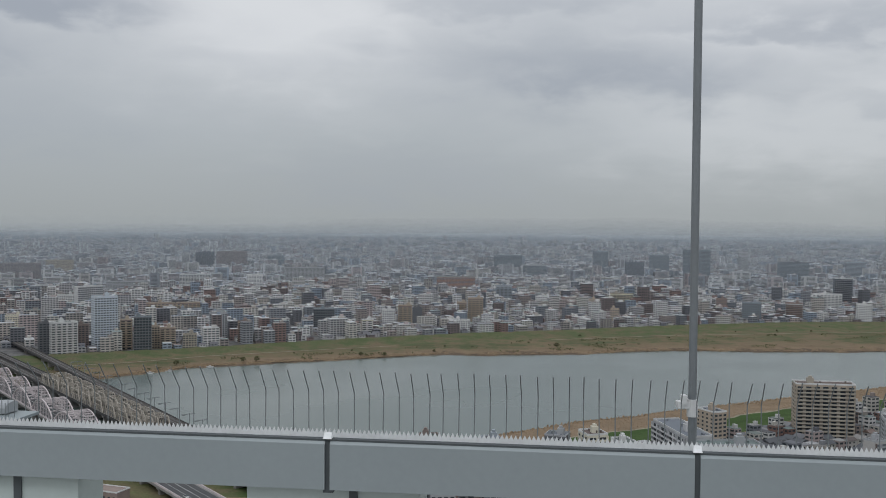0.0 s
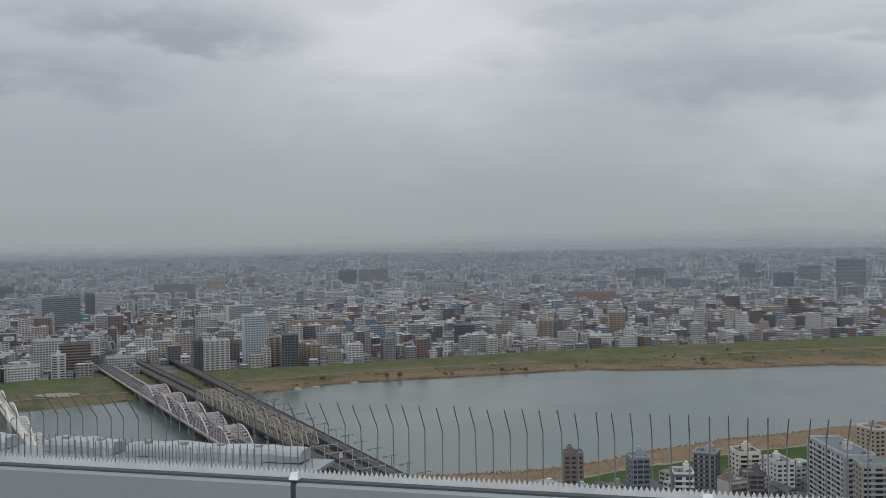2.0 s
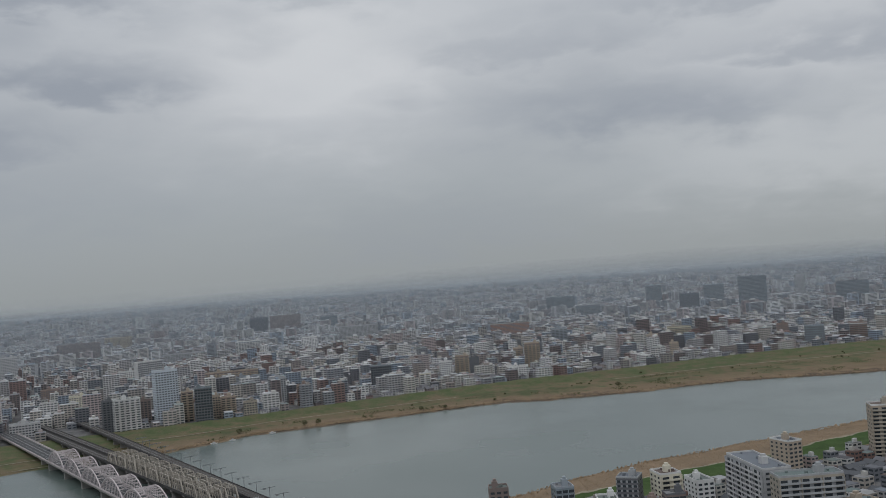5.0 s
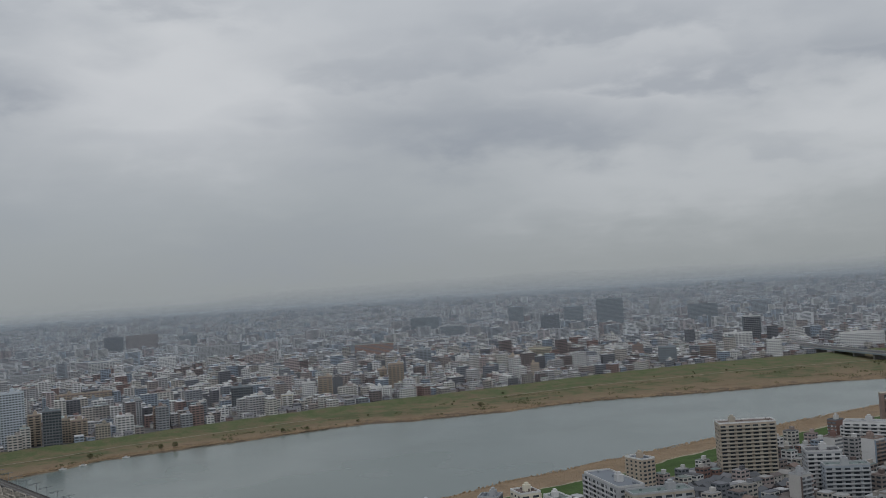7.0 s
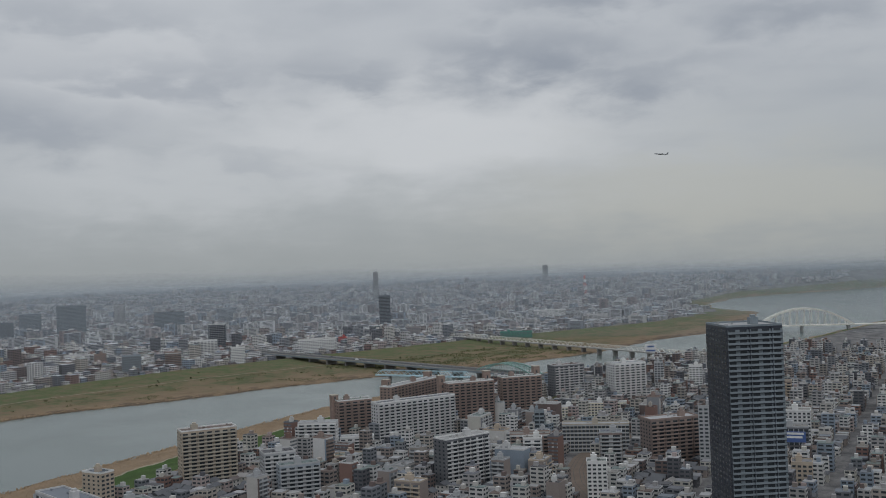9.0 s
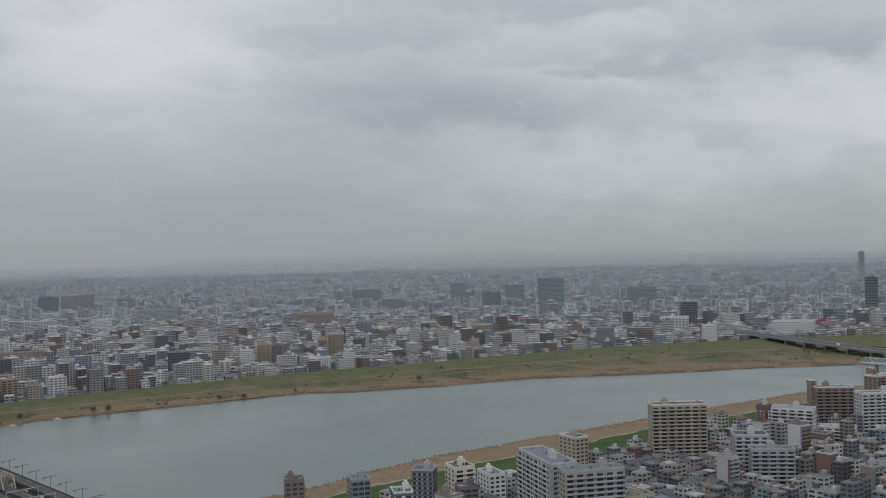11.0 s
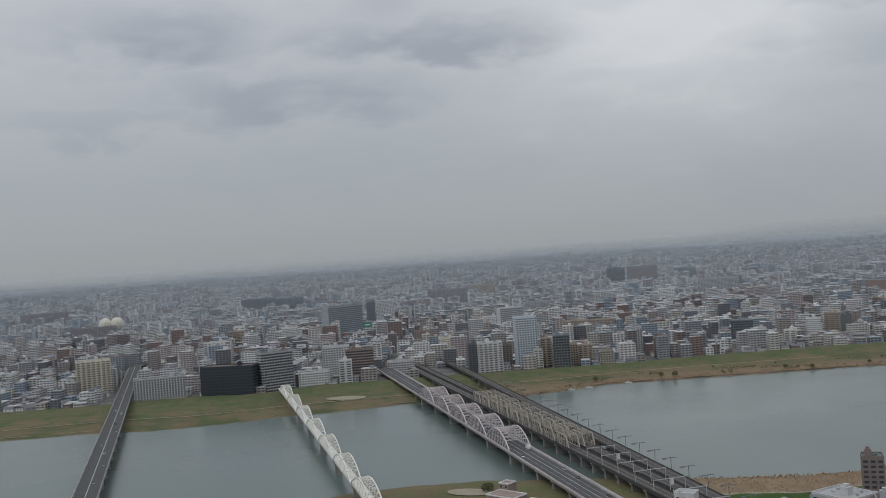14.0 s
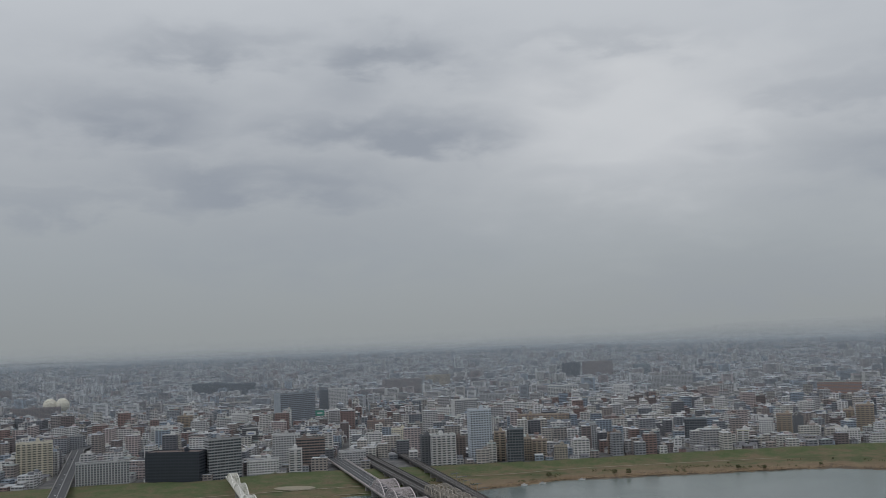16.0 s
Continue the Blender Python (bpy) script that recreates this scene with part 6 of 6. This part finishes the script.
# ---- roof edge of the viewing deck ----
RAIL = pose(-0.474, 4.094, EYE - 0.906, 0, 0, math.degrees(math.atan2(-0.195, 1.488)))


def coping_panel(k):
    t = thing("parapet_coping", "smooth grey metal parapet coping with a spike strip", "coping", RAIL @ pose(1.5 * k, 0, 0), "coping panels of the deck edge")
    s = Shape()
    x0, x1 = 0.011, 1.489
    prof = [(0.0, -0.235), (0.0, -0.044), (0.012, -0.032), (0.11, -0.028), (0.11, -0.235)]
    for a in (x0, x1):
        s.v += [(a, p, q) for p, q in prof]
    n = 5
    s.f = [(i, n + i, n + (i + 1) % n, (i + 1) % n) for i in range(n)] + [(0, 1, 2, 3, 4), (9, 8, 7, 6, 5)]
    s.m = [0] * len(s.f)
    part("panel", s, M["coping"], t)
    part("lip", Shape().box(x0 - 0.02, x1 + 0.02, 0.010, 0.044, -0.0315, -0.0245), M["coping_dark"], t, "thin dark shadow-gap trim")
    # saw-toothed strip, one folded sheet
    s = Shape()
    m, d = 82, 0.0
    w = (x1 - x0 + 0.04) / m
    for y in (0.045, 0.049):
        b = len(s.v)
        for i in range(m):
            a = x0 - 0.02 + i * w
            s.v += [(a, y, -0.024), (a, y, -0.008), (a + w * 0.5, y, 0.012)]
        s.v += [(x0 - 0.02 + m * w, y, -0.024), (x0 - 0.02 + m * w, y, -0.008)]
        for i in range(m):
            q = b + 3 * i
            s.f.append((q, q + 3, q + 4, q + 2, q + 1))
            s.m.append(0)
    part("spike_strip", s, M["spike"], t, "row of pale triangular plastic spikes")
    part("joint", Shape().box(-0.021, 0.021, 0.012, 0.10, -0.25, -0.034), M["coping_dark"], t, "dark rubber joint")
    part("joint_cap", Shape().hexa([(-0.018, 0.0, -0.022), (0.018, 0.0, -0.022), (0.018, 0.06, -0.022), (-0.018, 0.06, -0.022), (-0.015, 0.02, 0.003), (0.015, 0.02, 0.003), (0.004, 0.05, -0.003), (-0.004, 0.05, -0.003)]), M["spike"], t)
    part("support_panel", Shape().box(-0.36, 0.38, 0.05, 0.28, -1.3, -0.236), M["pale"], t, "pale green-white support panel")
    part("support_gap", Shape().box(0.085, 0.12, 0.04, 0.048, -1.3, -0.24), M["coping_dark"], t)
    return t


for k_ in range(-5, 4):
    coping_panel(k_)


def build_rod_fence():
    f = thing("rod_fence", "row of thin grey bent anti-climb rods", "fence", RAIL @ pose(0, 0.5, 0))
    s = Shape()
    zb = 0.088
    s.tube((0, 0, -0.30), (0, 0, zb), 0.0025, None, 6).tube((0, 0, zb - 0.002), (0, -0.098, zb + 0.111), 0.0025, None, 6)
    me = s.mesh("rod", M["rod"])
    rnd = random.Random(2)
    for i in range(-78, 54):
        part("rod", me, None, f, m=pose(i * 0.0706 + rnd.uniform(-0.005, 0.005), 0, rnd.uniform(-0.005, 0.005), rnd.uniform(-1, 1), rnd.uniform(-0.8, 0.8), rnd.uniform(-2, 2)))
    part("foot_rail", Shape().box(-5.6, 3.9, -0.016, 0.016, -0.32, -0.28), M["rod"], f)
    for k in range(-3, 3):
        part("bracket", Shape().box(1.5 * k - 0.02, 1.5 * k + 0.02, -0.385, -0.017, -0.315, -0.285), M["rod"], f)


build_rod_fence()


def build_spike_rows():
    f = thing("bird_spike_row", "double row of short upright metal bird spikes", "bird spikes", RAIL)
    a = Shape().tube((0, 0, -0.03), (0, 0, 0.060), 0.0021, None, 6).mesh("spike", M["rod"])
    rnd = random.Random(4)
    for i in range(76):
        part("spike", a, None, f, m=pose(-1.5 - 0.031 * i, 0.12, rnd.uniform(-0.004, 0.004), rnd.uniform(-2, 2), rnd.uniform(-1.5, 1.5)))
        part("spike", a, None, f, m=pose(-1.515 - 0.031 * i, 0.22, rnd.uniform(-0.006, 0.002), rnd.uniform(-2, 2), rnd.uniform(-1.5, 1.5)))
    part("spike_base", Shape().box(-3.9, -1.48, 0.115, 0.37, -0.04, -0.027), M["coping"], f)


build_spike_rows()


def wrapped_box(x0, x1, tilt):
    """A lamp housing wrapped in crumpled white sheeting."""
    t = thing("wrapped_floodlight", "floodlight housing wrapped in crumpled white plastic sheet", "floodlight", RAIL @ pose(x0, 0.255, -0.006, 0, 0, 0), "wrapped floodlights behind the coping")
    n, m = 22, 9
    s = Shape()
    L = x1 - x0
    prof = [(0.0, -0.021), (0.0, 0.010), (0.008, 0.027), (0.02, 0.035), (0.05, 0.037), (0.08, 0.034), (0.10, 0.026), (0.105, 0.010), (0.105, -0.021)]
    for i in range(n + 1):
        e = 1 - 0.25 * (abs(2 * i / n - 1) ** 8)
        for p, q in prof:
            k = noise.noise(Vector((x0 * 7 + i * 0.45, p * 9, q * 12)))
            s.v.append((L * i / n, p + 0.008 * k, (q + tilt * (i / n - 0.5) * (q > 0)) * e + 0.008 * k))
    for i in range(n):
        for j in range(m - 1):
            a = i * m + j
            s.f.append((a, a + m, a + m + 1, a + 1))
            s.m.append(0)
    s.f += [tuple(range(m)), tuple(range(n * m + m - 1, n * m - 1, -1))]
    s.m += [0, 0]
    sheet = part("sheet", s, M["wrap"], t)
    for k in range(int(L / 0.16)):
        part("tape_patch", Shape().box(0.08 + 0.17 * k, 0.11 + 0.17 * k, 0.018, 0.04, 0.034, 0.044), M["tan"], sheet, "brown tape patch")


wrapped_box(-2.38, -1.58, 0.01)
wrapped_box(-2.78, -2.44, 0.0)
wrapped_box(-3.44, -2.98, 0.0)


def build_mast():
    t = thing("mast", "thin round grey metal mast with a clamp", "mast", pose(1.147, 4.53, EYE - 2.68))
    pole = part("pole", Shape().tube((0, 0, 0), (0, 0, 6.0), 0.0185, None, 20), M["mast"], t)
    part("clamp", Shape().tube((0, 0, 1.77), (0, 0, 1.85), 0.025, None, 16).box(-0.07, -0.015, -0.02, 0.03, 1.81, 1.84).box(-0.05, -0.03, -0.03, 0.02, 1.83, 1.87), M["white"], pole, "white pipe clamp")
    part("base", Shape().tube((0, 0, 0.0), (0, 0, 0.03), 0.08, None, 16), M["mast"], t)


build_mast()
# roof terrace below the deck edge
deck = Shape().box(-30, 30, -40, 4.4, -2.4, -2.2).box(-30, 30, 4.41, 8.2, -2.9, -2.68)
tagged(new("deck_floor", deck.mesh("deck_floor", M["concrete"])), "grey roof deck of the viewing tower", "floor", kind="structure").matrix_basis = pose(0, 0, EYE, 0, 0, -7.5)
